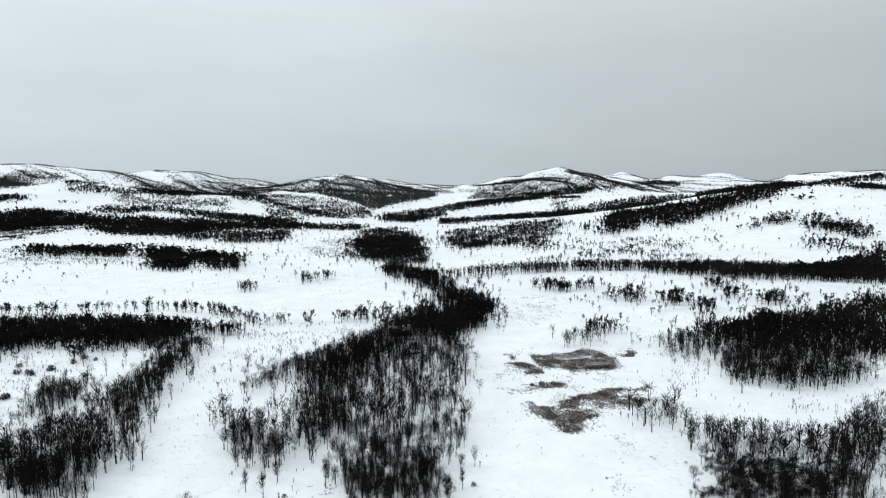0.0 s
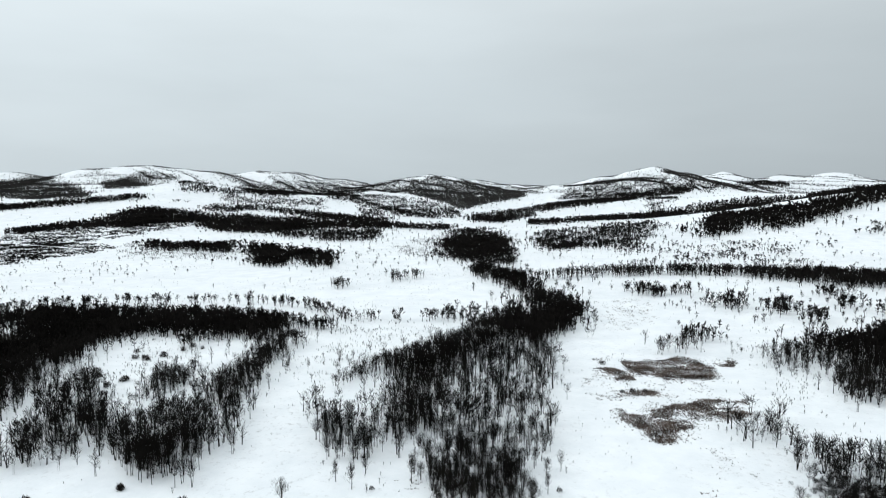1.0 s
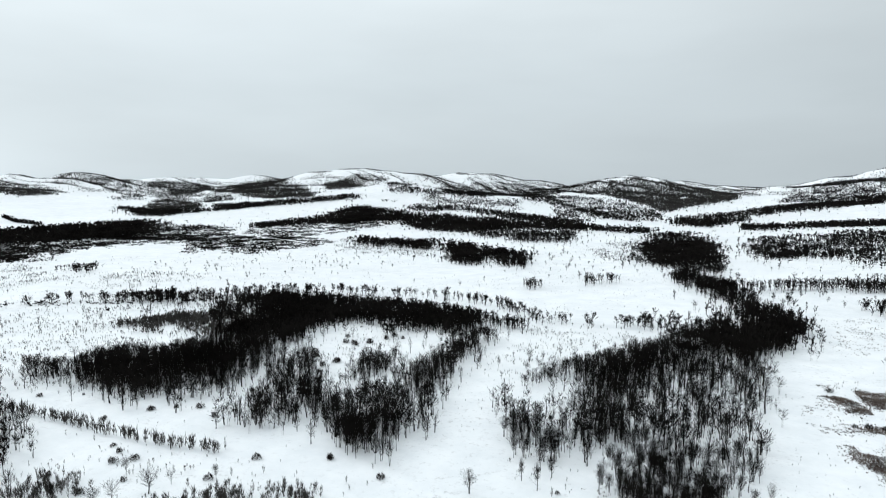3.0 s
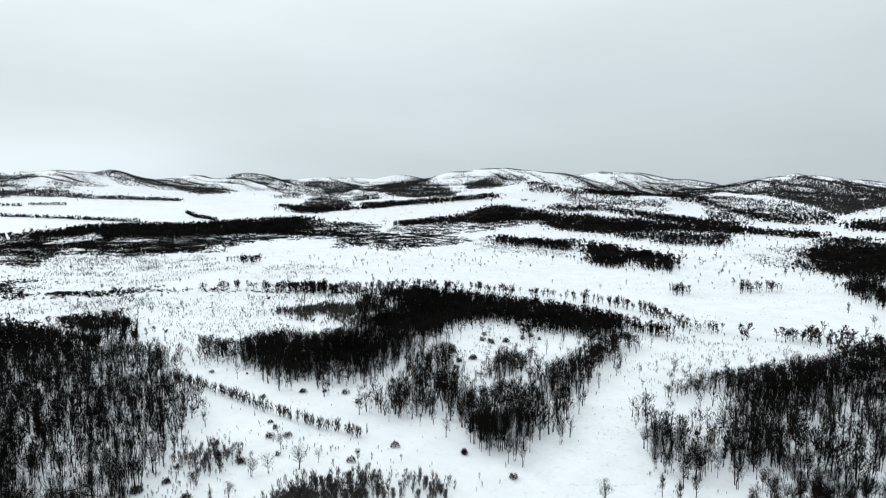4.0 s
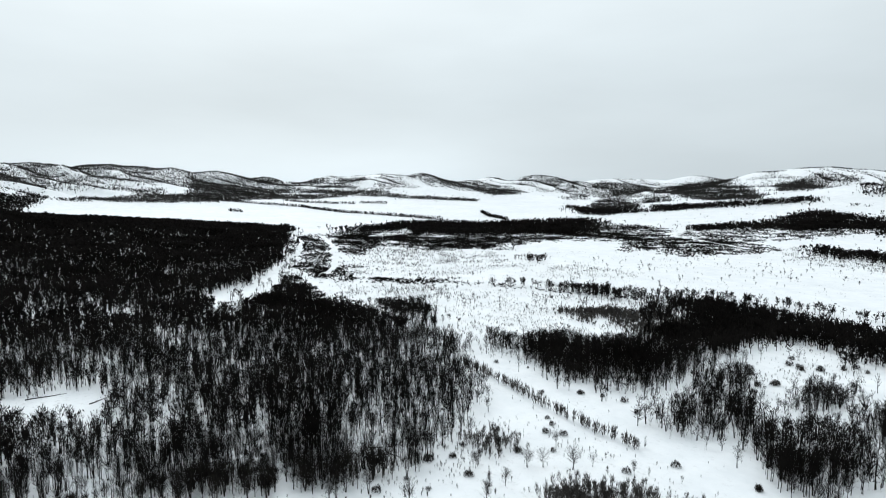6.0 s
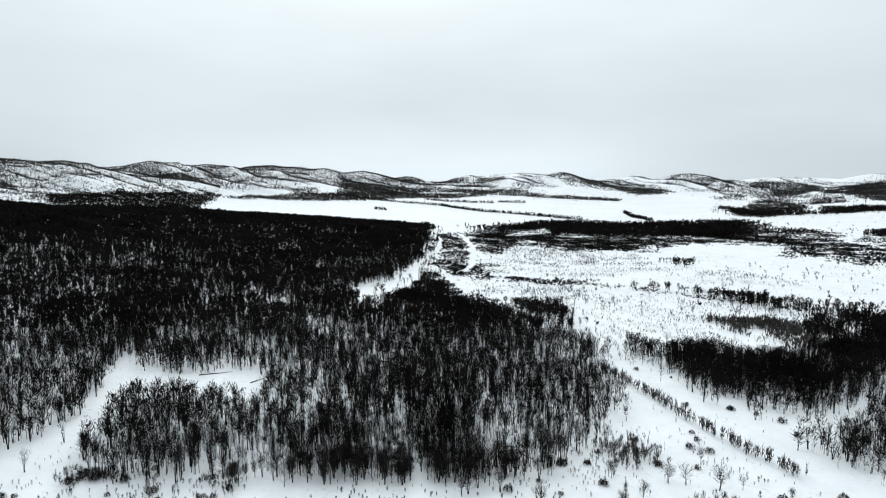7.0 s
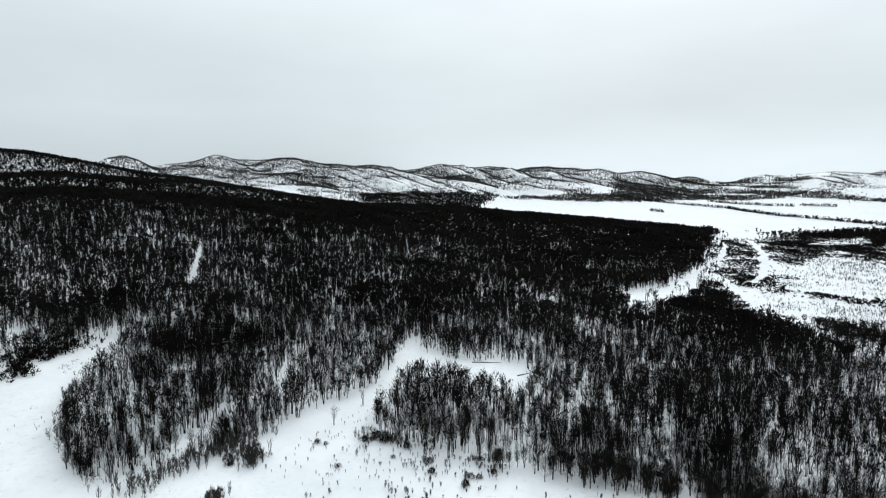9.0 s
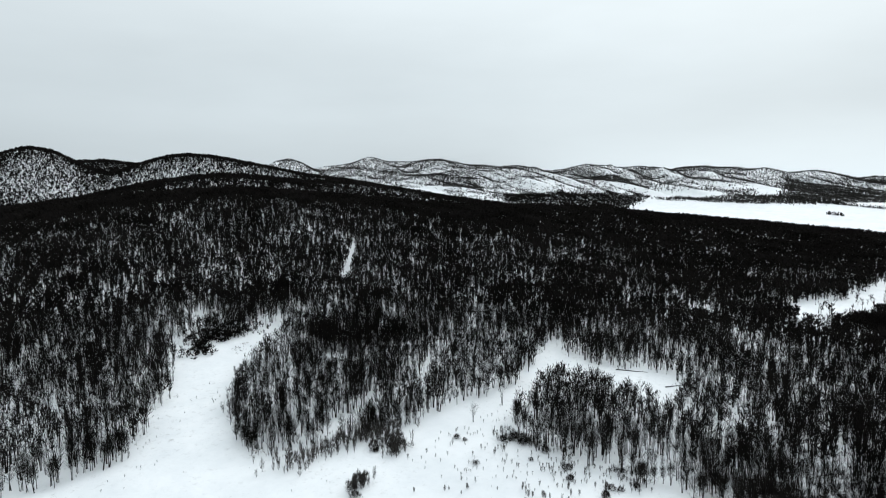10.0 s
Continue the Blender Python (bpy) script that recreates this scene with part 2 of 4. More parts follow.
def near_line(px, py, line):
    """Distance of the points from a line of several legs."""
    best = np.full(len(px), 1e9)
    for (x1, y1), (x2, y2) in zip(line, line[1:]):
        dx, dy = x2 - x1, y2 - y1
        u = np.clip(((px - x1) * dx + (py - y1) * dy) / (dx * dx + dy * dy), 0, 1)
        best = np.minimum(best, np.hypot(px - x1 - u * dx, py - y1 - u * dy))
    return best


def slivers(rng, n, low, high, reach, lean, width, length, broom=0.0):
    """Twigs as thin pointed blades that fill a rounded crown round an upright stem: corners and triangles. low, high: where on the stem they start; broom: the share that widens upwards."""
    at = low + (high - low) * rng.uniform(0, 1, n) ** 0.8
    turn = rng.uniform(0, 2 * np.pi, n)
    full = np.sin(np.pi * (0.12 + 0.76 * (at - low) / (high - low))) ** 0.7
    out = reach * full * np.sqrt(rng.uniform(0.0, 1.0, n))
    tilt = np.radians(rng.uniform(lean * 0.2, lean * 1.9, n))
    size = length * rng.uniform(0.5, 1.25, n)
    way = np.stack([np.cos(turn) * np.sin(tilt), np.sin(turn) * np.sin(tilt), np.cos(tilt)], 1)
    foot = np.stack([out * np.cos(turn), out * np.sin(turn), at], 1)
    side_turn = rng.uniform(0, 2 * np.pi, n)
    side = np.stack([np.cos(side_turn), np.sin(side_turn), rng.uniform(-0.3, 0.3, n)], 1) * (width * rng.uniform(0.6, 1.3, n) / 2)[:, None]
    tip = foot + way * size[:, None]
    up = (rng.uniform(size=n) < broom)[:, None]
    a, b = np.where(up, tip, foot), np.where(up, foot, tip)
    v = np.stack([a - side, a + side, b], 1).reshape(-1, 3)
    return v, np.arange(3 * n).reshape(n, 3)


def stem_blades(rng, height, width, n=2, bend=0.05):
    """A thin trunk of crossed tapering blades."""
    vs, fs = [], []
    off = rng.uniform(-bend, bend, 2) * height
    for k in range(n):
        a = np.pi * k / n + 0.3
        s = np.array([np.cos(a), np.sin(a), 0]) * width / 2
        vs += [-s, s, np.array([off[0], off[1], height])]
        fs.append([3 * k, 3 * k + 1, 3 * k + 2])
    return np.array(vs), np.array(fs)


def joined(parts):
    vs, fs, n = [], [], 0
    for v, f in parts:
        vs.append(v)
        fs.append(f + n)
        n += len(v)
    return np.concatenate(vs), np.concatenate(fs)


def fan_crown(rng, n, low, reach, width, length, top=1.0, broom=0.0):
    """Twigs that fan up and out and fill a lumpy rounded crown between low and top: corners and triangles."""
    lobes = [(rng.uniform(0, 2 * np.pi), rng.uniform(0.0, 0.55), rng.uniform(0.3, 0.78), rng.uniform(0.5, 0.8)) for _ in range(4)] + [(0.0, 0.0, 0.62, 0.8)]
    pick = rng.integers(0, len(lobes), n)
    turn, off, mid, size = np.array(lobes)[pick].T
    way = rng.normal(0, 1, (n, 3)) * np.array([1.0, 1.0, 0.85])
    way[:, 2] += 0.55
    way /= np.linalg.norm(way, axis=1)[:, None]
    far = size * rng.uniform(0.25, 1.0, n) ** 0.45
    tall = top - low
    tip = np.stack([np.cos(turn) * off * reach + way[:, 0] * far * reach, np.sin(turn) * off * reach + way[:, 1] * far * reach,
                    np.minimum(low + mid * tall + way[:, 2] * far * tall * 0.5, top)], 1)
    back = way * np.array([0.5, 0.5, 0.6]) + np.array([0, 0, 0.55]) + rng.normal(0, 0.2, (n, 3))
    foot = tip - back * (length * rng.uniform(0.6, 1.3, n))[:, None]
    side_turn = rng.uniform(0, 2 * np.pi, n)
    side = np.stack([np.cos(side_turn), np.sin(side_turn), rng.uniform(-0.3, 0.3, n)], 1) * (width * rng.uniform(0.6, 1.35, n) / 2)[:, None]
    up = (rng.uniform(size=n) < broom)[:, None]
    a, b = np.where(up, tip, foot), np.where(up, foot, tip)
    v = np.stack([a - side, a + side, b], 1).reshape(-1, 3)
    return v, np.arange(3 * n).reshape(n, 3)


def ray_crown(rng, n, low, reach, width, length, broom, top=1.0):
    """Thin limbs that climb from the stem to the skin of a rounded crown: corners and triangles. broom: the share that ends in a spray of twigs instead of a point."""
    u = rng.uniform(0.0, 1.0, n)
    turn = rng.uniform(0, 2 * np.pi, n)
    skin = reach * np.sqrt(1.02 - ((u - 0.56) / 0.56) ** 2) * rng.uniform(0.3, 1.0, n) ** 0.5
    high = low + 0.16 + (top - low - 0.16) * u
    tip = np.stack([np.cos(turn) * skin, np.sin(turn) * skin, high], 1)
    rise = length * (0.3 + 0.8 * u) * rng.uniform(0.65, 1.3, n)
    inner = skin * rng.uniform(0.0, 0.4, n)
    twist = turn + rng.normal(0, 0.4, n)
    foot = np.stack([np.cos(twist) * inner, np.sin(twist) * inner, np.maximum(high - rise, low * 0.5)], 1)
    side_turn = rng.uniform(0, 2 * np.pi, n)
    side = np.stack([np.cos(side_turn), np.sin(side_turn), rng.uniform(-0.3, 0.3, n)], 1) * (width * rng.uniform(0.6, 1.4, n) / 2)[:, None]
    up = (rng.uniform(size=n) < broom)[:, None]
    a, b = np.where(up, tip, foot), np.where(up, foot, tip)
    v = np.stack([a - side, a + side, b], 1).reshape(-1, 3)
    return v, np.arange(3 * n).reshape(n, 3)


def tree_shape(rng, level, slim=False, rich=1.0):
    """A leafless birch one unit high, at five grades of fineness; slim: a thin pole with few twigs; rich: how full the crown is."""
    reach = rng.uniform(0.16, 0.26) * (0.7 if slim else 1.0) * (0.6 + 0.4 * rich)
    full = rng.uniform(0.65, 1.2) * (0.7 if slim else 1.0) * rich
    if level == 4:
        return ray_crown(rng, 3, 0.0, reach, 0.33, 0.42, 0.6)
    low = rng.uniform(0.2, 0.4) if level < 2 else rng.uniform(0.14, 0.3)
    if level == 3:
        return joined([stem_blades(rng, 0.8, 0.075, 1), ray_crown(rng, round(3 * full) + 1, low - 0.15, reach * 1.1, 0.235, 0.32, 0.5), fan_crown(rng, 2, low, reach, 0.22, 0.2, 1.0, 0.5)])
    parts = []
    stems = int(rng.integers(1, 4)) if level < 2 else 1
    for k in range(stems):
        v, f = stem_blades(rng, rng.uniform(0.8, 0.97), (0.022, 0.03, 0.055)[level], 2 if level == 0 else 1, 0.03 + 0.08 * (stems > 1))
        parts.append((v + np.array([*rng.normal(0, 0.02, 2), 0]), f))
    n, w, l, broom = ((80, 0.0105, 0.28, 0.2), (24, 0.0255, 0.28, 0.3), (9, 0.078, 0.3, 0.45))[level]
    parts.append(ray_crown(rng, round(n * full), low - 0.08, reach * (1.0 + 0.1 * stems), w, l, broom))
    # the fuzz of fine twigs at the crown's skin
    n, w, l = ((80, 0.0115, 0.1), (24, 0.029, 0.11), (8, 0.09, 0.14))[level]
    parts.append(fan_crown(rng, round(n * full), low + 0.04, reach * (1.05 + 0.1 * stems), w, l, 1.0, 0.45))
    return joined(parts)


def scrub_shape(rng, level):
    """A low spreading shrub one unit high."""
    n, w, l = ((80, 0.035, 0.42), (10, 0.24, 0.45), (6, 0.34, 0.5), (4, 0.5, 0.55), (3, 0.6, 0.6))[level]
    return slivers(rng, n, 0.02, 1.0 - l, 0.36, 26, w, l)


def young_shape(rng, level):
    """A slim sapling one unit high, narrow and feathery."""
    n, w, l = ((30, 0.035, 0.3), (12, 0.06, 0.36), (5, 0.12, 0.5), (3, 0.24, 0.6), (2, 0.3, 0.6))[level]
    return joined([stem_blades(rng, 0.95, 0.03, 2), slivers(rng, n, 0.08, 0.72, 0.1, 14, w, l)])


shape_rng = np.random.default_rng(7)
TREES = [[tree_shape(shape_rng, k, j % 5 == 1, 1.1) for j in range(10)] for k in range(5)]
FULL = [[tree_shape(shape_rng, k, False, 1.6) for _ in range(10)] for k in range(5)]
MIXED = [[tree_shape(shape_rng, k, j % 5 in (1, 3)) for j in range(10)] for k in range(5)]
SCRUB = [[scrub_shape(shape_rng, k) for _ in range(8)] for k in range(5)]
YOUNG = [[young_shape(shape_rng, k) for _ in range(8)] for k in range(5)]

#        spacing, lowest, highest, thinning, lump of the gaps, shapes
KINDS = {
    "W": (3.32, 8.5, 15.5, -0.5, 42.0, MIXED),
    "M": (3.2, 8.0, 14.5, -0.06, 19.0, TREES),
    "D": (3.3, 9.5, 14.0, -0.2, 40.0, TREES),
    "T": (5.0, 7.0, 13.0, 0.4, 24.0, FULL),
    "L": (9.0, 3.5, 11.0, 0.55, 45.0, FULL),
    "F": (4.5, 10.5, 18.0, -0.08, 60.0, TREES),
    "Q": (5.7, 9.0, 15.0, 0.42, 40.0, FULL),
    "P": (3.5, 1.8, 5.0, 0.5, 20.0, SCRUB),
    "B": (2.6, 5.5, 10.5, 0.02, 22.0, TREES),
    "C": (3.9, 8.0, 14.0, -0.4, 30.0, FULL),
    "R": (5.2, 9.0, 14.0, -0.18, 240.0, TREES),
    "N": (5.7, 8.0, 13.0, -0.05, 90.0, TREES),
    "V": (1.9, 2.0, 4.6, -0.1, 12.0, SCRUB),
    "E": (4.6, 9.0, 16.0, 0.26, 34.0, FULL),
    "X": (2.6, 1.8, 4.6, 0.12, 16.0, SCRUB),
    "G": (26.0, 2.0, 9.0, 0.62, 120.0, FULL),
    "H": (7.0, 0.6, 2.4, 0.92, 30.0, YOUNG),
    "Y": (1.7, 3.5, 7.5, 0.25, 25.0, YOUNG),
    "S": (3.6, 1.0, 3.8, 0.50, 16.0, YOUNG),
    "U": (5.0, 1.5, 5.0, 0.45, 20.0, YOUNG),
}
NAMES = {
    "W": ("birch_forest", "dense leafless birch forest on a snowy slope", "forest"),
    "M": ("birch_grove", "leafless dark birch grove standing in snow", "trees"),
    "D": ("birch_belt", "dense dark belt of bare birches in snow", "trees"),
    "T": ("birch_clump", "open clump of bare birches on snow", "trees"),
    "L": ("scattered_birches", "scattered bare birches on an open snowfield", "trees"),
    "F": ("far_wood", "dark distant leafless wood on snowy hillside", "forest"),
    "Q": ("hillside_trees", "thin bare trees spread over a snowy hillside", "trees"),
    "P": ("scrub", "dark low leafless scrub on the snowy plain", "scrub"),
    "U": ("undergrowth", "thin bare undergrowth between birch trunks", "undergrowth"),
    "B": ("birch_stand", "close stand of slim half-grown bare birches", "trees"),
    "C": ("tree_clump", "tight clump of bare trees on open snow", "trees"),
    "R": ("range_wood", "leafless wood over far snowy ridges, haze painted into its grey", "forest"),
    "N": ("range_trees", "sparse dark trees in hollows of far hills", "forest"),
    "V": ("willow_thicket", "dense dark leafless willow thicket in snow", "thicket"),
    "E": ("tree_belt", "broken dark belt of bare trees in snow", "trees"),
    "X": ("dense_scrub", "dense dark leafless scrub beside a snowy track", "scrub"),
    "G": ("lone_trees", "few lone bare trees dotted over open snow", "trees"),
    "H": ("weeds", "dry weeds and seedlings dotted over snow", "weeds"),
    "Y": ("birch_thicket", "dense thicket of slim young bare birches", "thicket"),
    "S": ("saplings", "small bare saplings poking through the snow", "saplings"),
}
GRADES = (282.0, 480.0, 880.0, 1500.0)
TRACKS, CLEARINGS, WOODS, ROWS, BUSHES, MARSHES, LOGS = [], [], [], [], [], [], []


def track(line, width):
    TRACKS.append((line, width))


def clearing(outline, left=0.0):
    """Open ground inside a wood; left: the share of the trees that stays."""
    CLEARINGS.append((outline, left))


def wood(kind, outline):
    WOODS.append((kind, outline))


def row(line, kind, gap, wide=None, tall=None):
    ROWS.append((line, kind, gap, wide or gap * 0.35, tall))


def bushes(places, low=1.4, high=3.0):
    BUSHES.extend((x, y, low, high) for x, y in places)


def fallen(butt, tip):
    LOGS.append((butt, tip))


def marsh(outline, cover=0.58):
    """Dry grass inside an outline; cover: the share of the ground that it takes."""
    MARSHES.append((outline, cover))


# tracks and open strips that cut through the woods
track([(-1243, 224), (-1118, 222), (-972, 187), (-844, 140), (-733, 100), (-657, 58), (-600, 29)], 9)
track([(-631, 37), (-691, 72)], 28)
track([(-833, 152), (-733, 155), (-643, 153), (-578, 152)], 8)
track([(-1235, 286), (-1051, 264), (-915, 233), (-824, 206), (-777, 184)], 11)
track([(-956, 184), (-978, 226), (-994, 261)], 9)
track([(-616, -17), (-625, 0), (-677, 29)], 5)
track([(-210, 280), (-201, 290), (-196, 304), (-194, 329), (-191, 354), (-191, 370)], 9)
track([(-540, 230), (-626, 273), (-652, 307)], 10)
track([(-1091, 1093), (-943, 1038), (-811, 1002)], 14)
track([(-1234, 1490), (-1393, 1820), (-1378, 1970)], 30)
track([(-422, -313), (-474, -345), (-543, -387)], 6)

# open meadow and glades on the wooded side
clearing([(-111, -234), (-123, -234), (-126, -224), (-149, -223), (-174, -238), (-210, -269), (-238, -298), (-259, -296), (-288, -291), (-302, -304), (-321, -285), (-289, -267), (-262, -261), (-227, -240), (-205, -218), (-182, -187), (-181, -175), (-205, -156), (-220, -140), (-240, -138), (-282, -130), (-303, -116), (-341, -111), (-406, -120), (-373, -104), (-368, -82), (-374, -53), (-365, -31), (-314, -33), (-324, -57), (-333, -77), (-324, -100), (-297, -108), (-260, -93), (-246, -77), (-244, -60), (-237, -45), (-231, -35), (-237, -31), (-233, -13), (-227, 13), (-224, 35), (-130, 75), (-63, -136)], 0.003)
clearing([(-282, -18), (-319, -10), (-360, 1), (-341, 14), (-292, -2), (-273, -12)], 0.50)
clearing([(-298, -60), (-315, -58), (-312, -49), (-290, -53)], 0.6)
clearing([(-556, 29), (-591, 71), (-695, 113), (-855, 137), (-716, 84), (-640, 37)], 0.05)
clearing([(-57, 398), (-16, 481), (10, 406), (5, 291), (-8, 258), (-37, 260)], 0.60)
clearing([(-246, -313), (-272, -311), (-291, -293), (-313, -310), (-322, -287), (-298, -273), (-274, -272), (-247, -256), (-223, -238), (-206, -264), (-231, -290)])
clearing([(-276, -335), (-306, -361), (-301, -342), (-286, -330)])
clearing([(-269, -156), (-307, -175), (-321, -174), (-278, -152)])
clearing([(-233, -223), (-248, -229), (-264, -229), (-242, -218)])
clearing([(-216, -170), (-231, -175), (-248, -167), (-244, -157), (-224, -164)])
clearing([(-278, -15), (-308, -8), (-305, -1), (-284, -5)])
clearing([(-407, -122), (-361, -83), (-314, -98), (-277, -97), (-251, -113), (-232, -124), (-258, -127), (-308, -115)], 0.05)
clearing([(-1204, 365), (-1421, 502), (-1527, 596), (-1312, 520), (-1232, 435)], 0.12)

# the great birch wood on the western slopes
wood("W", [(-98, -192), (-126, -227), (-182, -176), (-217, -138), (-231, -35), (-228, 0), (-226, 36), (-223, 66), (-224, 80), (-236, 97), (-252, 113), (-260, 129), (-301, 156), (-369, 175), (-447, 189), (-495, 173), (-546, 151), (-604, 117), (-614, 77), (-758, 96), (-890, 142), (-1124, 200), (-1428, 252), (-1558, -82), (-1434, -439), (-1762, -712), (-1884, -1319), (-1736, -2068), (-1055, -2485), (-112, -278)])

# the central grove and the stream
wood("M", [(-118, 302), (-93, 268), (-76, 242), (-63, 250), (-56, 262), (-41, 281), (-34, 278), (-42, 241), (-29, 212), (2, 212), (-1, 236), (3, 268), (7, 310), (7, 345), (12, 426), (9, 459), (33, 494), (48, 556), (37, 567), (10, 533), (-19, 490), (-40, 427), (-66, 383), (-81, 371), (-77, 345), (-70, 292), (-82, 285), (-98, 292)])
wood("D", [(-51, 479), (-18, 467), (11, 452), (30, 493), (49, 561), (41, 604), (9, 629), (-12, 563), (-40, 513)])
wood("M", [(-60, 729), (-28, 694), (1, 620), (14, 584), (21, 635), (15, 644), (0, 710), (-32, 772), (-66, 845)])
wood("T", [(-132, 914), (-66, 839), (-31, 961), (-41, 1108), (-106, 1345), (-153, 1098)])
wood("M", [(-88, 363), (-42, 372), (-32, 424), (11, 443), (-49, 461), (-73, 422), (-91, 378)])
wood("B", [(-112, 340), (-102, 343), (-81, 371), (-72, 422), (-88, 420), (-102, 382)])
wood("T", [(48, 567), (41, 626), (19, 676), (-4, 736), (-16, 858), (-43, 1032), (-89, 1120), (-75, 891), (-56, 743), (-31, 655), (6, 621)])
wood("T", [(-154, 1087), (-179, 1477), (-116, 1562), (-42, 1298), (-39, 930), (-74, 878), (-120, 914)])
wood("L", [(-135, 373), (-126, 429), (-93, 446), (-70, 462), (-84, 402), (-115, 355), (-129, 345)])
wood("S", [(-172, 455), (-145, 512), (-66, 498), (-76, 445), (-115, 402), (-132, 336)])

# woods east of the stream
wood("D", [(201, 461), (186, 417), (172, 353), (185, 345), (203, 341), (227, 343), (250, 352), (271, 395), (296, 394), (425, 572), (354, 522), (302, 499), (239, 486), (208, 479)])
wood("M", [(123, 294), (115, 267), (119, 256), (113, 231), (107, 210), (156, 210), (163, 222), (172, 235), (204, 267), (239, 315), (179, 265), (172, 271), (163, 274), (156, 275), (144, 277), (138, 288), (124, 280)])
wood("M", [(104, 292), (117, 290), (130, 322), (110, 306)])
wood("M", [(93, 293), (98, 292), (108, 323), (98, 308)])
wood("M", [(152, 421), (167, 413), (191, 438), (196, 451), (159, 435)])
wood("M", [(79, 429), (94, 429), (116, 464), (131, 468), (146, 489), (118, 480), (103, 454), (86, 444)])
wood("L", [(108, 642), (276, 639), (429, 633), (377, 555), (227, 522), (169, 527), (106, 626)])
wood("L", [(125, 439), (204, 481), (174, 398), (143, 374)])
wood("S", [(151, 454), (211, 496), (151, 343), (213, 317), (273, 362), (228, 301), (184, 308), (134, 334)])
wood("C", [(165, 657), (154, 636), (136, 630), (122, 641), (120, 664), (126, 659), (141, 653), (157, 652)])
wood("C", [(312, 646), (298, 625), (285, 618), (279, 627), (283, 647), (286, 643), (294, 638), (304, 639)])
wood("C", [(331, 574), (314, 549), (301, 540), (299, 551), (309, 577), (308, 569), (322, 579), (323, 567)])
wood("C", [(301, 597), (288, 575), (278, 567), (277, 577), (284, 599), (283, 591), (291, 596), (295, 590)])
wood("C", [(246, 596), (232, 573), (218, 565), (211, 575), (215, 599), (217, 591), (230, 598), (238, 589)])
wood("C", [(203, 613), (190, 583), (178, 573), (173, 585), (178, 616), (180, 611), (193, 624), (198, 609)])
wood("C", [(125, 657), (120, 640), (113, 633), (109, 641), (110, 659), (111, 657), (116, 650), (122, 655)])
wood("C", [(250, 561), (235, 533), (225, 523), (223, 534), (232, 563), (233, 559), (245, 572), (246, 558)])
wood("D", [(7, 711), (49, 746), (85, 758), (157, 762), (297, 757), (434, 747), (613, 829), (470, 634), (384, 660), (277, 704), (153, 744), (83, 741)])
wood("L", [(68, 804), (125, 834), (289, 968), (425, 874), (238, 795), (128, 804)])

# the white hill in the north-east and the ridges behind it
wood("C", [(329, 1307), (321, 1287), (312, 1284), (307, 1298), (309, 1324), (311, 1317), (316, 1305), (325, 1306)])
wood("C", [(396, 1359), (383, 1329), (369, 1324), (363, 1347), (370, 1394), (370, 1374), (381, 1369), (387, 1346)])
wood("C", [(800, 1319), (787, 1305), (773, 1303), (767, 1315), (772, 1333), (776, 1332), (782, 1320), (796, 1322)])
wood("C", [(648, 1186), (634, 1170), (619, 1168), (612, 1182), (617, 1203), (620, 1198), (631, 1192), (642, 1186)])
wood("C", [(699, 1198), (686, 1185), (671, 1184), (664, 1196), (668, 1215), (674, 1214), (680, 1201), (693, 1199)])
wood("C", [(749, 1164), (731, 1146), (712, 1143), (704, 1156), (710, 1179), (713, 1173), (729, 1172), (741, 1163)])
wood("C", [(769, 1104), (745, 1082), (722, 1076), (712, 1091), (720, 1118), (724, 1112), (748, 1117), (758, 1102)])
wood("C", [(761, 1075), (748, 1061), (738, 1056), (736, 1063), (743, 1078), (747, 1080), (748, 1071), (757, 1074)])
wood("C", [(724, 1108), (709, 1090), (697, 1084), (695, 1095), (704, 1115), (705, 1111), (713, 1111), (719, 1106)])
wood("T", [(650, 1072), (680, 971), (667, 938), (589, 955)])
wood("C", [(562, 1121), (622, 1152), (682, 1160), (684, 1178), (636, 1180), (580, 1143)])
wood("C", [(668, 1121), (689, 1071), (715, 1008), (762, 1076), (726, 1115), (688, 1139)])
wood("L", [(236, 1154), (429, 1151), (519, 1162), (471, 1008), (278, 929), (201, 981)])
wood("M", [(706, 959), (632, 889), (566, 839), (561, 797), (593, 802)])

# bands of forest in the northern valley
wood("F", [(-1006, 1389), (-999, 1445), (-1002, 1544), (-924, 1620), (-1018, 1788), (-1125, 1815), (-1222, 1849), (-1251, 1804), (-1246, 1727)])
wood("F", [(-841, 1474), (-715, 1386), (-608, 1363), (-551, 1484), (-474, 1548), (-330, 1542), (-198, 1522), (-210, 1611), (-353, 1654), (-511, 1669), (-692, 1735), (-872, 1776), (-1003, 1761)])
wood("T", [(-558, 1304), (-451, 1211), (-362, 1178), (-305, 1191), (-383, 1499), (-402, 1547), (-472, 1539), (-548, 1475), (-609, 1425)])
wood("E", [(-691, 1020), (-594, 1011), (-498, 1008), (-402, 946), (-279, 842), (-313, 945), (-455, 1074), (-552, 1118), (-650, 1109), (-756, 1121)])
wood("M", [(-395, 838), (-368, 820), (-356, 842), (-402, 953), (-458, 1023), (-472, 1004)])
wood("T", [(-338, 830), (-292, 799), (-272, 819), (-315, 950), (-360, 989), (-402, 992)])
wood("F", [(-1037, 1852), (-952, 1854), (-905, 1957), (-812, 1906), (-670, 1808), (-519, 1694), (-406, 1716), (-432, 1827), (-573, 1872), (-729, 1968), (-857, 2014), (-944, 2041), (-980, 2001), (-1048, 1990), (-1079, 1929)])
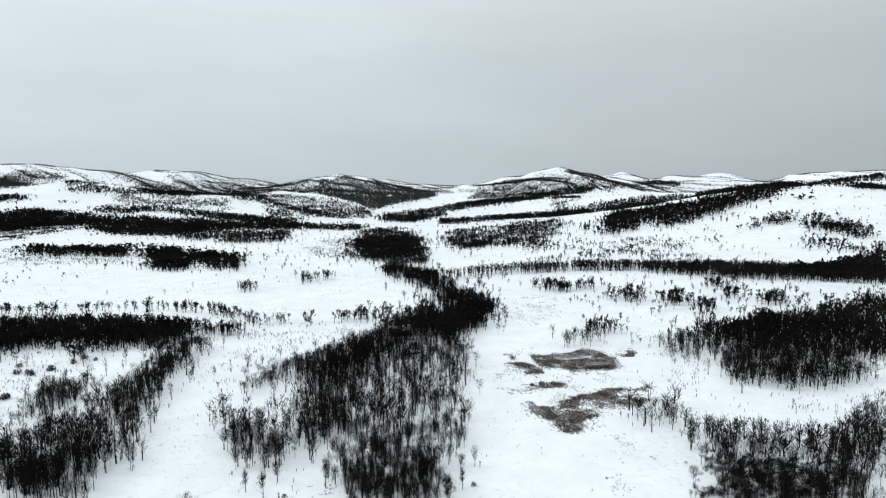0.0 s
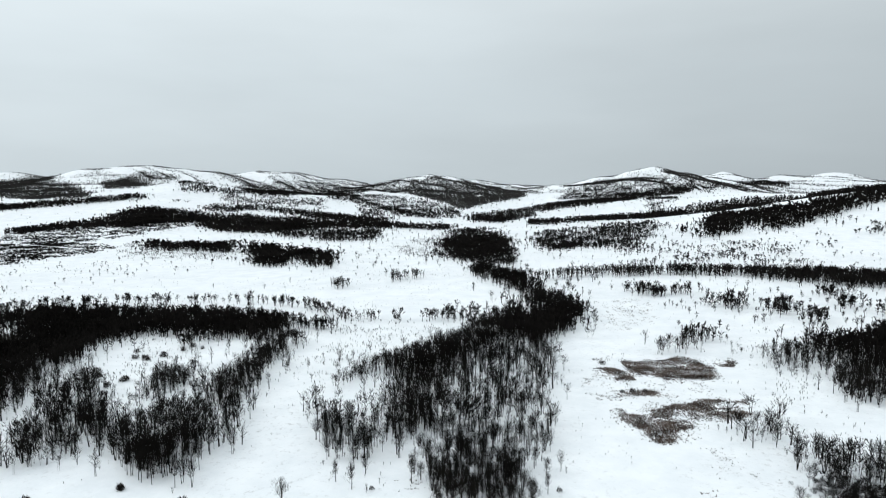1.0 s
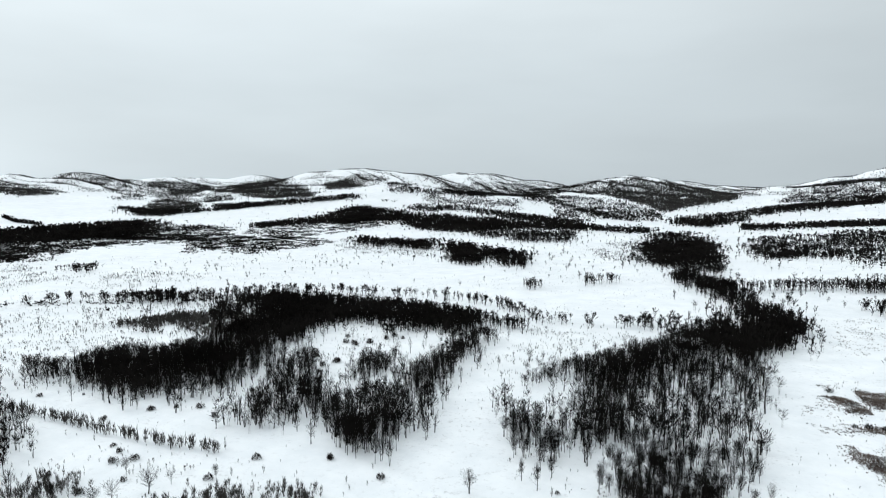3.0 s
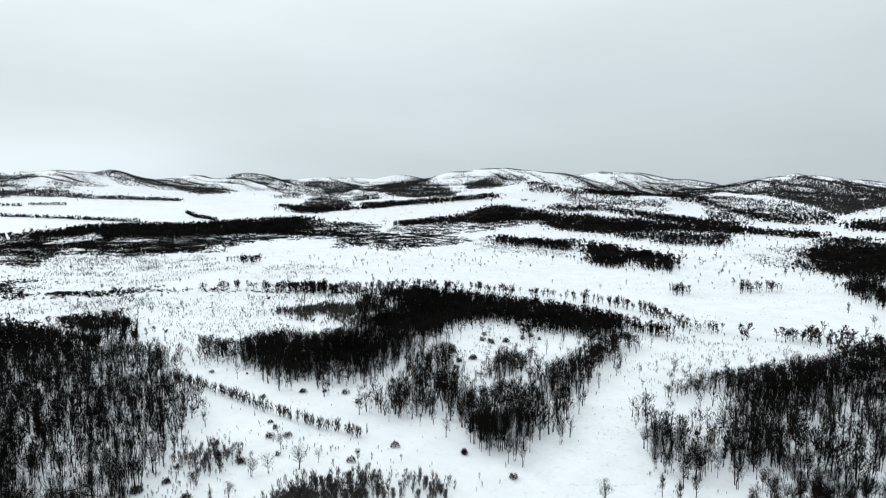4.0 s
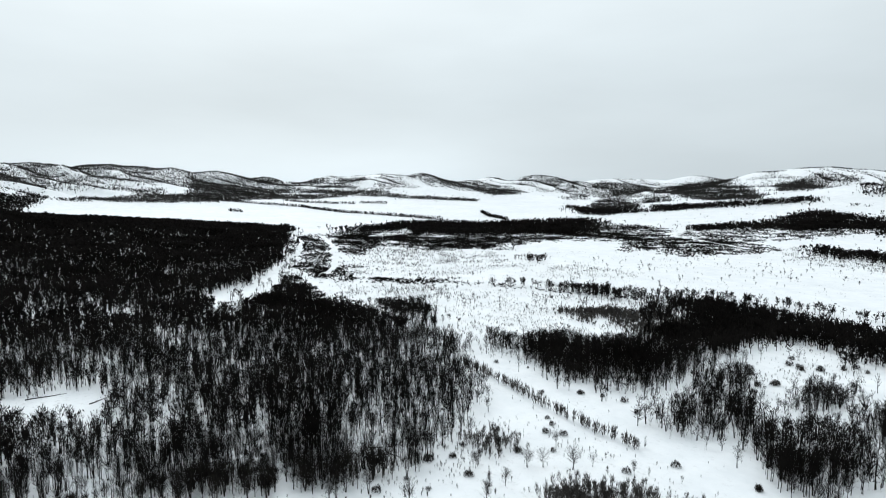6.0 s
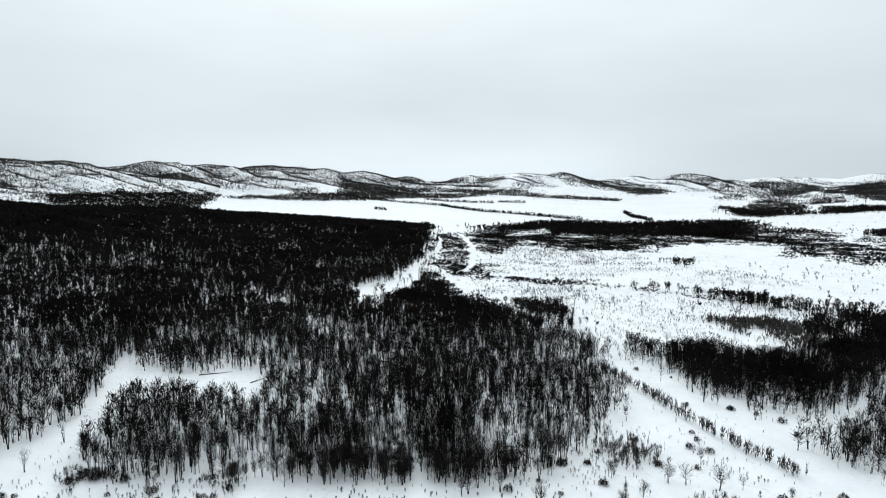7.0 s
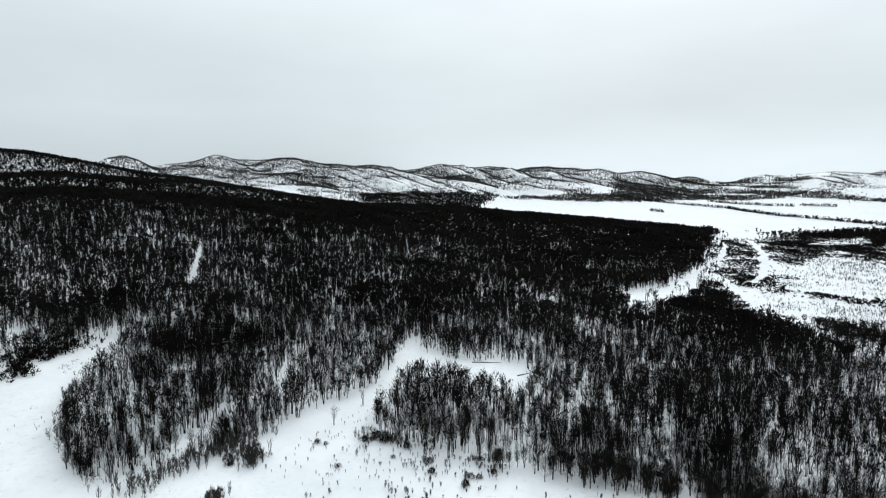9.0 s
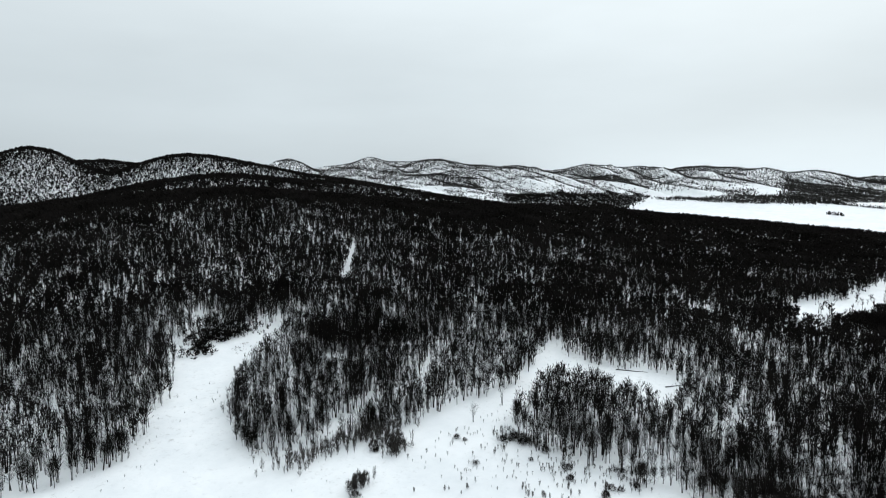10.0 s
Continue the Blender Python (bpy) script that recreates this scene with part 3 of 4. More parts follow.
wood("F", [(-1294, 2135), (-1238, 2167), (-1126, 2200), (-1016, 2293), (-964, 2580), (-855, 2645), (-719, 2685), (-741, 2679), (-865, 2642), (-973, 2604), (-1098, 2480), (-1158, 2265), (-1264, 2270), (-1359, 2326), (-1444, 2375)])
wood("E", [(-826, 2450), (-739, 2422), (-610, 2274), (-458, 2058), (-311, 1860), (-345, 1958), (-515, 2223), (-689, 2486), (-893, 2933), (-1098, 3258)])
wood("Q", [(-1100, 2054), (-987, 2054), (-878, 2064), (-716, 2034), (-851, 2423), (-1036, 2245), (-896, 2554), (-1036, 2245), (-1155, 2159)])
wood("Q", [(-530, 1904), (-408, 1912), (-285, 1858), (-205, 1923), (-280, 2238), (-449, 2553), (-647, 2745), (-893, 2933)])
wood("F", [(-657, 2964), (-467, 2659), (-342, 2466), (-233, 2186), (-184, 2483), (-28, 2988), (-30, 3174), (-271, 3668), (-415, 3467), (-543, 3273), (-674, 3181), (-826, 3319)])
wood("F", [(-166, 1782), (-89, 1734), (7, 1973), (8, 2249), (-134, 2056), (-191, 1964)])
wood("T", [(-133, 932), (-93, 903), (-51, 910), (-50, 1180), (-89, 1367), (-149, 1392), (-164, 1173)])
wood("F", [(-1381, 1918), (-1351, 1964), (-1340, 2006), (-1354, 2026), (-1402, 2028), (-1433, 1992)])
wood("F", [(8, 2087), (138, 2161), (263, 2200), (464, 2587), (603, 2675), (852, 3033), (1267, 3669), (1392, 3553), (1448, 3744), (1391, 4033), (877, 3125), (659, 2927), (491, 2813), (303, 2641), (147, 2492), (8, 2213)])
wood("F", [(6, 1652), (129, 1758), (218, 1753), (332, 1673), (504, 1914), (515, 1592), (740, 1977), (689, 1538), (776, 1516), (849, 1473), (1074, 1863), (1001, 1903), (908, 1949), (793, 1999), (669, 2043), (530, 2015), (408, 1964), (273, 1915), (135, 1848), (6, 1766)])
wood("F", [(313, 1182), (367, 1217), (438, 1225), (503, 1232), (575, 1280), (657, 1327), (763, 1387), (832, 1441), (1936, 3358), (787, 1470), (727, 1473), (652, 1456), (571, 1438), (485, 1478), (425, 1509)])
wood("T", [(30, 947), (78, 1061), (128, 1108), (166, 1157), (144, 912), (210, 1193), (243, 1278), (287, 1379), (285, 1401), (294, 1552), (223, 1558), (148, 1537), (60, 1468), (5, 1403)])
wood("F", [(1307, 2248), (1301, 1998), (1354, 1996), (1465, 2013), (1529, 2103), (1452, 2157), (1367, 2212), (1298, 2253)])
wood("F", [(937, 1379), (1004, 1376), (1390, 1907), (1343, 1966)])
wood("Q", [(200, 3150), (304, 2761), (446, 2857), (565, 2793), (765, 3025), (745, 3061), (665, 3220), (564, 3422), (425, 3575), (237, 3249)])
wood("E", [(126, 2727), (307, 2658), (488, 2668), (726, 2831), (820, 3209), (722, 3245), (574, 3481), (382, 3598), (208, 3281)])
wood("F", [(691, 3282), (886, 3073), (950, 2966), (1102, 3628), (924, 3622), (725, 3520)])
wood("E", [(-1103, 2226), (-1022, 2486), (-1016, 3083), (-562, 2984), (-648, 3211), (-1272, 3864), (-1473, 3585), (-1628, 3291)])
wood("Q", [(359, 1995), (417, 2008), (468, 2074), (558, 2476), (521, 2515), (444, 2475)])
wood("Q", [(938, 2950), (1220, 3349), (1367, 3531), (1386, 3626), (1372, 3823), (1143, 3496)])
wood("T", [(560, 1923), (514, 1481), (556, 1524), (731, 2006), (655, 1997), (578, 1990)])
wood("F", [(-1275, 315), (-1368, 446), (-1377, 554), (-1275, 606), (-1298, 768), (-1276, 906), (-1260, 974), (-1575, 1218), (-1655, 1085), (-1620, 862), (-1770, 749), (-1708, 621), (-1338, 371)])
wood("F", [(-3545, 691), (-3198, 908), (-2955, 1108), (-2703, 1409), (-2777, 1448), (-3039, 1140), (-3463, 984), (-3657, 713)])
wood("F", [(-3494, 1442), (-3357, 1531), (-3332, 1682), (-3007, 1655), (-2942, 1779), (-3169, 1937), (-3467, 1950), (-3706, 1872), (-3686, 1663), (-3779, 1523)])
wood("Q", [(-3492, 992), (-3155, 1065), (-3511, 1318), (-3642, 1476), (-3827, 1514), (-3797, 1338), (-3695, 1150), (-3716, 1058)])
wood("F", [(-3017, 93), (-3070, 289), (-3431, 503), (-3610, 704), (-3704, 723), (-4143, 687), (-4281, 529), (-3894, 374), (-3862, 246), (-3970, 131)])
wood("F", [(-3748, 718), (-3892, 851), (-3941, 958), (-4059, 980), (-4180, 884), (-4197, 767)])
wood("F", [(-3622, 820), (-3645, 929), (-3716, 1058), (-3631, 1113), (-3801, 1175), (-4045, 1154), (-3962, 1045), (-3848, 934)])
wood("F", [(-3261, 1993), (-3180, 2087), (-3186, 2197), (-3435, 2560), (-3618, 2696), (-3334, 2299), (-3472, 2233), (-3650, 2209)])
wood("X", [(-1144, 415), (-1036, 437), (-967, 530), (-1085, 602), (-1162, 638), (-1221, 516), (-1203, 437)])
wood("F", [(-3323, 2618), (-3201, 2719), (-2883, 2662), (-3099, 2861), (-3262, 2823), (-3440, 2788), (-3451, 2668)])
wood("Q", [(-2430, 2458), (-2326, 2507), (-3021, 3196), (-3066, 3017)])
wood("F", [(-2502, 2794), (-2161, 2525), (-2025, 2477), (-1971, 2521), (-1983, 2511), (-2320, 2808), (-2539, 2912), (-2974, 3232)])
wood("F", [(-2024, 2704), (-1951, 2750), (-2026, 3012), (-2096, 3059), (-2174, 3034), (-2174, 2877)])
wood("F", [(-1839, 1421), (-1711, 1523), (-1678, 1714), (-1583, 1851), (-1441, 1927), (-1358, 1986), (-1386, 2025), (-1484, 1984), (-1619, 1892), (-1738, 1775), (-1758, 1565), (-1975, 1526)])
wood("Q", [(-2070, 1600), (-1862, 1552), (-1861, 1672), (-2401, 2157), (-2719, 2267), (-2569, 2024)])
wood("F", [(-1168, 1227), (-1137, 1355), (-1056, 1415), (-1000, 1535), (-902, 1587), (-982, 1725), (-1150, 1810), (-1270, 1842), (-1222, 1636), (-1215, 1423), (-1240, 1303)])
wood("P", [(-881, 763), (-783, 802), (-781, 933), (-975, 1174), (-976, 1165), (-1006, 1029), (-1060, 919)])
wood("F", [(-1773, 3352), (-1638, 3293), (-1477, 3173), (-1608, 3388), (-1743, 3402), (-1865, 3425)])
wood("F", [(-1529, 3509), (-1385, 3343), (-1352, 3330), (-1369, 3472), (-1447, 3453), (-1653, 3697)])
wood("M", [(-163, 758), (-158, 726), (-159, 714), (-167, 727), (-176, 759), (-170, 744), (-166, 744), (-161, 743)])
wood("M", [(-139, 754), (-137, 733), (-139, 725), (-145, 734), (-151, 756), (-148, 752), (-142, 742), (-140, 751)])
wood("C", [(-216, 686), (-216, 675), (-220, 670), (-228, 675), (-235, 687), (-234, 692), (-226, 687), (-221, 692)])
wood("S", [(-242, 1083), (-198, 1523), (-122, 934), (-188, 916)])
wood("S", [(-810, 1116), (-451, 1007), (-419, 896), (-572, 902), (-651, 895)])
wood("T", [(-166, 517), (-129, 526), (-90, 533), (-47, 551), (-43, 510), (-108, 520), (-154, 493)])

# the wood with the glades
wood("M", [(-400, 211), (-360, 214), (-317, 210), (-287, 225), (-265, 246), (-272, 278), (-280, 303), (-308, 343), (-309, 389), (-311, 433), (-337, 469), (-360, 397), (-367, 289), (-389, 231), (-410, 217)])
wood("D", [(-413, 378), (-345, 395), (-309, 430), (-253, 442), (-210, 437), (-200, 491), (-209, 500), (-271, 514), (-337, 517), (-412, 499), (-448, 411)])
wood("M", [(-229, 215), (-203, 219), (-190, 235), (-205, 265), (-222, 282), (-257, 315), (-283, 325), (-275, 300), (-234, 248), (-230, 218)])
wood("M", [(-189, 239), (-168, 225), (-138, 210), (-140, 236), (-139, 255), (-158, 316), (-165, 398), (-171, 454), (-177, 445), (-185, 386), (-178, 346), (-184, 322), (-187, 289), (-194, 255)])
wood("B", [(-216, 287), (-200, 309), (-201, 351), (-208, 364), (-228, 351), (-220, 313)])
wood("S", [(-253, 309), (-294, 432), (-238, 410), (-220, 349), (-217, 288)])
row([(-586, 395), (-552, 433), (-503, 470), (-489, 517), (-409, 559), (-307, 578), (-236, 566), (-161, 518)], "M", 4.5, 4.0)
row([(-357, 175), (-316, 180), (-270, 181), (-235, 184), (-206, 191)], "Y", 1.5, 1.3, (4.0, 8.0))
row([(-638, 344), (-616, 383), (-577, 420), (-515, 472), (-463, 512)], "M", 8)
wood("D", [(-580, 415), (-478, 454), (-425, 507), (-383, 456), (-481, 441), (-566, 404)])
wood("Y", [(-185, 121), (-190, 137), (-180, 152), (-180, 165), (-161, 169), (-150, 180), (-135, 175)])
wood("S", [(-575, 176), (-655, 247), (-604, 333), (-511, 418), (-436, 447), (-357, 425), (-321, 369), (-362, 296), (-375, 233), (-360, 205), (-382, 180), (-454, 191)])
wood("Y", [(-501, 351), (-428, 408), (-363, 417), (-340, 376), (-399, 326), (-476, 333)])
wood("L", [(-240, 99), (-303, 158), (-218, 158), (-159, 190), (-191, 155), (-193, 118), (-218, 89)])
wood("S", [(-233, 94), (-311, 163), (-230, 167), (-156, 187), (-128, 188), (-215, 93)])
wood("Y", [(-249, 120), (-257, 133), (-252, 146), (-228, 139), (-227, 123)])
wood("T", [(-515, 166), (-555, 190), (-518, 221), (-458, 208), (-450, 172)])

# the low plain with young growth
wood("P", [(-1578, 1052), (-1500, 1226), (-1289, 1068), (-1073, 1092), (-1281, 1369), (-898, 1560), (-902, 1240), (-906, 966), (-875, 823), (-1094, 904), (-1168, 775)])
wood("T", [(-1591, 550), (-1682, 685), (-1582, 976), (-1355, 1226), (-1257, 1179), (-1274, 958), (-1258, 808), (-1357, 672), (-1299, 515)])
wood("P", [(-1306, 647), (-1227, 788), (-1164, 843), (-1087, 698), (-956, 565), (-986, 534), (-1153, 571)])
wood("P", [(-1249, 246), (-1258, 485), (-1225, 524), (-1110, 451), (-961, 475), (-978, 418), (-1080, 372), (-1049, 281), (-1118, 220)])
wood("P", [(-891, 174), (-853, 235), (-746, 201), (-775, 157)])
wood("P", [(-753, 194), (-692, 326), (-659, 311), (-719, 185)])
wood("P", [(-732, 100), (-773, 150), (-660, 151), (-573, 142), (-564, 109), (-578, 68)])
wood("S", [(-1049, 281), (-1063, 366), (-925, 524), (-753, 464), (-707, 350), (-770, 219)])
wood("S", [(-753, 464), (-720, 560), (-640, 590), (-605, 549), (-654, 447)])
wood("S", [(-699, 179), (-652, 307), (-505, 215), (-500, 171), (-566, 145)])

# shelter belts and far hills in the west
row([(-2955, 232), (-2713, 539), (-2349, 611), (-2118, 732), (-1842, 830)], "F", 2.5, 3.0)
row([(-3034, -80), (-2980, 235)], "F", 2.5, 3.0)
row([(-3062, 531), (-2784, 802)], "F", 2.5, 3.0)
row([(-2811, 837), (-2724, 943)], "F", 2.5, 3.0)
row([(-3408, 509), (-3284, 827), (-2899, 1122), (-2719, 1410)], "F", 2.5, 3.0)
row([(-2448, 213), (-2404, 257)], "F", 2.5, 3.0)
row([(-2116, 1122), (-1905, 1045), (-1745, 1021)], "F", 2.5, 3.0)

# clumps on the open plain
wood("C", [(-792, 498), (-777, 514), (-810, 536), (-824, 520)])
wood("C", [(-1222, 1959), (-1177, 1976), (-1188, 1994), (-1230, 1979)])

# rolling hills in the north-west
wood("F", [(-3312, 2225), (-3285, 2327), (-3547, 2651), (-3599, 2692), (-3348, 2342), (-3370, 2267)])
wood("F", [(-2924, 2027), (-3094, 2233), (-3118, 2312), (-3214, 2385), (-3253, 2382), (-3001, 2096)])
wood("F", [(-3297, 2582), (-3249, 2671), (-2887, 2422), (-2893, 2552), (-2914, 2726), (-3014, 2821), (-3254, 2814), (-3396, 2795), (-3400, 2655)])
wood("E", [(-2618, 1867), (-2642, 2037), (-2876, 2205), (-2714, 1930)])
wood("Q", [(-2006, 1565), (-1818, 1510), (-1753, 1576), (-2045, 1854), (-2329, 2022), (-2616, 2147), (-2355, 1839)])
wood("F", [(-2184, 1587), (-1804, 1378), (-1708, 1398), (-1747, 1482), (-1790, 1519), (-1866, 1528), (-2140, 1636), (-2352, 1704)])
wood("E", [(-2140, 1954), (-2117, 2100), (-2467, 2412), (-2453, 2243)])
wood("E", [(-1530, 1082), (-1431, 1177), (-1527, 1249), (-1618, 1145)])
wood("X", [(-1336, 888), (-1201, 882), (-1090, 921), (-1059, 983), (-1127, 1047), (-1166, 1007), (-1360, 1036), (-1517, 1011)])
wood("P", [(-978, 964), (-751, 912), (-845, 1009), (-873, 1044), (-1015, 1033), (-1088, 953)])
wood("F", [(-2442, 2428), (-2123, 2278), (-1653, 1981), (-1555, 1991), (-2028, 2504), (-2330, 2681), (-2939, 3207), (-3071, 3098)])
wood("F", [(-1725, 1628), (-1646, 1764), (-1439, 1912), (-1351, 2012), (-1393, 2042), (-1572, 1939), (-1796, 1877), (-1928, 1821)])
wood("F", [(-2006, 2651), (-1900, 2740), (-2023, 3072), (-1952, 3181), (-1980, 3227), (-2124, 3285), (-2219, 3207), (-2135, 2846)])
wood("F", [(-2610, 2470), (-2558, 2610), (-2524, 2949), (-3004, 3463), (-3001, 3065), (-2957, 2802)])

# the eastern arm of the wood with the glades
wood("M", [(-319, 212), (-287, 230), (-288, 262), (-290, 294), (-305, 346), (-311, 407), (-368, 495), (-387, 461), (-369, 368), (-349, 283), (-388, 255)])
wood("M", [(-231, 440), (-201, 428), (-188, 473), (-157, 462), (-163, 479), (-194, 487), (-236, 501), (-271, 514)])
wood("M", [(-207, 385), (-197, 410), (-165, 379), (-177, 353), (-167, 401), (-201, 428), (-206, 392)])
wood("T", [(-241, 386), (-227, 408), (-246, 442), (-265, 434)])

# the foot of the western range
wood("F", [(-2000, -760), (-2121, -693), (-2174, -539), (-2275, -446), (-2854, -426), (-2761, -657), (-2631, -834), (-2545, -1005)])
wood("F", [(-2744, -434), (-2724, 13), (-3133, 511), (-3149, 903), (-3411, 556), (-3036, 15)])

# willow bushes on the open snow
bushes([(13, 231), (12, 309), (-244, 332), (-60, 222), (-178, 289)])
bushes([(-158, 208), (-268, 220), (-245, 170), (-238, 162), (-219, 153), (-257, 226), (-190, 170)])
bushes([(-231, 109), (-232, 98), (-213, 108), (-249, 141), (-284, 128), (-158, 208), (-225, 138), (-232, 168), (-229, 248), (-240, 220), (-186, 193), (-287, 192), (-278, 212), (-128, 202)])
bushes([(-225, 139), (-233, 98), (-232, 110), (-215, 108), (-157, 207), (-332, 211), (-351, 198), (-220, 83), (-215, 69), (-209, 88), (-253, 173), (-277, 212), (-310, 244), (-240, 118), (-250, 258), (-241, 255), (-246, 265)])
bushes([(-220, -98), (-237, -115), (-237, -111), (-248, -97), (-247, -93), (-248, -69), (-252, -67), (-226, -45), (-227, -41), (-234, -79), (-254, -93), (-213, -132), (-216, -137), (-209, -140), (-176, -127), (-220, -45), (-233, -36), (-225, -155), (-256, -305), (-263, -320), (-263, -308), (-270, -309), (-288, -310), (-292, -304), (-282, -315)])
bushes([(-278, 392), (-264, 379), (-269, 377), (-252, 384), (-258, 374), (-247, 400), (-236, 407), (-246, 411), (-263, 333), (-246, 318), (-243, 329), (-238, 305), (-271, 342)], 2.6, 4.4)
bushes([(-209, -140), (-212, -143), (-215, -134), (-234, -64), (-244, -76), (-226, -60)], 2.5, 4.0)
bushes([(49, 405), (60, 352), (54, 350), (67, 352)], 2.0, 3.2)

# dry marsh grass that stands out of the snow
marsh([(65, 415), (88, 423), (110, 428), (117, 411), (114, 383), (98, 380), (83, 377), (66, 385)], 0.63)
marsh([(42, 392), (56, 395), (63, 389), (58, 366), (51, 371)])
marsh([(48, 350), (62, 362), (72, 357), (67, 343), (50, 340)])
marsh([(46, 321), (54, 315), (66, 315), (77, 336), (91, 341), (123, 351), (116, 321), (94, 307), (81, 299), (69, 281), (60, 285), (59, 301), (48, 312)], 0.68)
marsh([(124, 419), (134, 427), (135, 413), (125, 411)])
marsh([(43, 416), (50, 421), (53, 416), (48, 413)])
marsh([(88, 280), (96, 273), (94, 255), (82, 249), (80, 261)], 0.3)
marsh([(61, 236), (74, 238), (74, 227), (60, 224)], 0.25)
marsh([(69, 608), (120, 624), (110, 530), (65, 493)], 0.2)
marsh([(36, 381), (52, 387), (116, 380), (102, 343), (48, 334), (34, 344)], 0.25)
marsh([(-57, 236), (-44, 238), (-40, 227), (-53, 224)], 0.3)
marsh([(-188, -186), (-197, -184), (-193, -175), (-183, -175), (-182, -181)], 0.3)
marsh([(-276, -295), (-284, -287), (-273, -272), (-265, -281)], 0.25)

# trees on the far western range
wood("Q", [(-2891, -1495), (-3220, -1512), (-3390, -1336), (-3573, -1076), (-3437, -781), (-3203, -491), (-2832, -567), (-2551, -725), (-2596, -932), (-1607, -653), (-2698, -1399)])
wood("Q", [(-3573, -1076), (-3730, -846), (-4097, -399), (-3967, -21), (-3238, -17), (-3122, -421), (-3324, -632)])
wood("F", [(-3573, -1076), (-3642, -894), (-3240, -557), (-3106, -304), (-3187, -17), (-3056, -16), (-3067, -328), (-3160, -602), (-3382, -831)])
wood("Q", [(-2797, -2103), (-2875, -1944), (-3060, -1781), (-3023, -1563), (-2741, -1601), (-2733, -1801), (-2769, -2084)])
wood("F", [(-2790, -1628), (-2891, -1495), (-2938, -1327), (-2605, -1131), (-2642, -1370)])
wood("F", [(-2951, -2216), (-3026, -1986), (-3211, -1807), (-3191, -1677), (-3120, -1816), (-2957, -1943), (-2894, -2175)])
wood("Q", [(-1485, -1473), (-2628, -2333), (-2869, -2311), (-3145, -2141), (-3334, -1809), (-3325, -1427), (-3222, -1383), (-3095, -1680), (-2885, -1965), (-2697, -2174), (-2450, -2273)])
wood("F", [(-3145, -2140), (-3361, -1824), (-3332, -1430), (-3593, -1030), (-3580, -1026), (-3319, -1425), (-3298, -1790), (-3116, -2122)])
wood("F", [(-2570, -923), (-2643, -751), (-2863, -546), (-3075, -472), (-2990, -459), (-2773, -555), (-2518, -716), (-2515, -903)])
wood("Q", [(-3631, -824), (-3792, -580), (-4097, -399), (-3919, -165), (-3581, -349), (-3599, -684)])
wood("Y", [(-175, -165), (-188, -172), (-201, -159), (-229, -155), (-252, -160), (-218, -138), (-202, -142), (-186, -153)])


# willow thickets at the edge of the forest
wood("V", [(-271, -328), (-282, -324), (-296, -331), (-308, -310), (-299, -297), (-282, -300), (-267, -306), (-256, -293), (-247, -301)])
wood("V", [(-219, -145), (-225, -141), (-223, -132), (-210, -129), (-208, -135)])
wood("V", [(117, 253), (130, 258), (152, 252), (164, 242), (152, 216), (108, 216)])
wood("V", [(94, 225), (113, 229), (110, 216), (92, 216)])
wood("T", [(-292, -259), (-304, -241), (-328, -188), (-293, -167), (-256, -151), (-236, -181), (-245, -212)])
row([(-250, -256), (-233, -244), (-210, -223), (-192, -200), (-181, -182)], "B", 1.6, 1.6, (5.0, 8.0))
wood("M", [(-311, -271), (-346, -260), (-367, -219), (-362, -199), (-316, -201), (-300, -239)])
wood("V", [(-248, -99), (-256, -94), (-247, -82), (-242, -91)])
wood("V", [(-235, -50), (-245, -44), (-238, -31), (-230, -39)])
wood("M", [(-183, 243), (-172, 248), (-152, 235), (-140, 222), (-138, 214), (-163, 214)])
row([(-178, -167), (-194, -160), (-215, -151), (-234, -148)], "Y", 0.55, 4.5, (3.5, 7.0))
row([(-177, -130), (-183, -129), (-190, -130)], "Y", 0.8, 1.2, (4.0, 6.5))
row([(-224, -139), (-213, -131), (-209, -133)], "Y", 0.8, 2.5, (4.0, 7.0))
row([(-250, -99), (-252, -90), (-247, -82)], "Y", 1.2, 2.5, (2.5, 5.0))

# fallen trunks
fallen((-367.1, -71.3), (-373.0, -53.5))
fallen((-353.0, -41.0), (-360.8, -33.4))
fallen((-350.3, -75.0), (-345.9, -67.0))
fallen((-254.2, 77.6), (-251.5, 84.1))
fallen((-245.7, 84.0), (-239.2, 87.9))
fallen((-338.6, 120.0), (-340.4, 128.0))
fallen((-273.3, -270.0), (-278.2, -268.7))

# scrub round the tracks
wood("T", [(-744, 92), (-1127, 210), (-907, 165), (-734, 106)])
wood("X", [(-1169, 218), (-1215, 255), (-1093, 265), (-878, 211), (-914, 186)])
wood("X", [(-896, 176), (-836, 201), (-748, 177), (-759, 162), (-833, 150)])
wood("B", [(-691, 86), (-789, 133), (-697, 132), (-585, 130), (-566, 145), (-560, 98), (-597, 75)])
wood("X", [(-1201, 309), (-1601, 657), (-1243, 511), (-1094, 357), (-938, 272), (-985, 255)])
wood("B", [(-569, 185), (-560, 207), (-563, 236), (-513, 216), (-504, 187)])
wood("X", [(-706, 157), (-587, 150), (-542, 168), (-515, 168), (-545, 144)])
wood("P", [(-1319, 340), (-1646, 629), (-1476, 1038), (-1263, 1247), (-1002, 989), (-1117, 755), (-962, 510), (-1069, 457), (-1043, 299), (-1129, 290)])
wood("P", [(-741, 217), (-676, 335), (-540, 442), (-439, 523), (-418, 499), (-527, 431), (-659, 327), (-722, 211)])
wood("P", [(-725, 94), (-785, 133), (-734, 154), (-593, 158), (-598, 225), (-538, 202), (-629, 80)])
wood("P", [(-907, 179), (-900, 223), (-817, 260), (-779, 192), (-817, 163)])
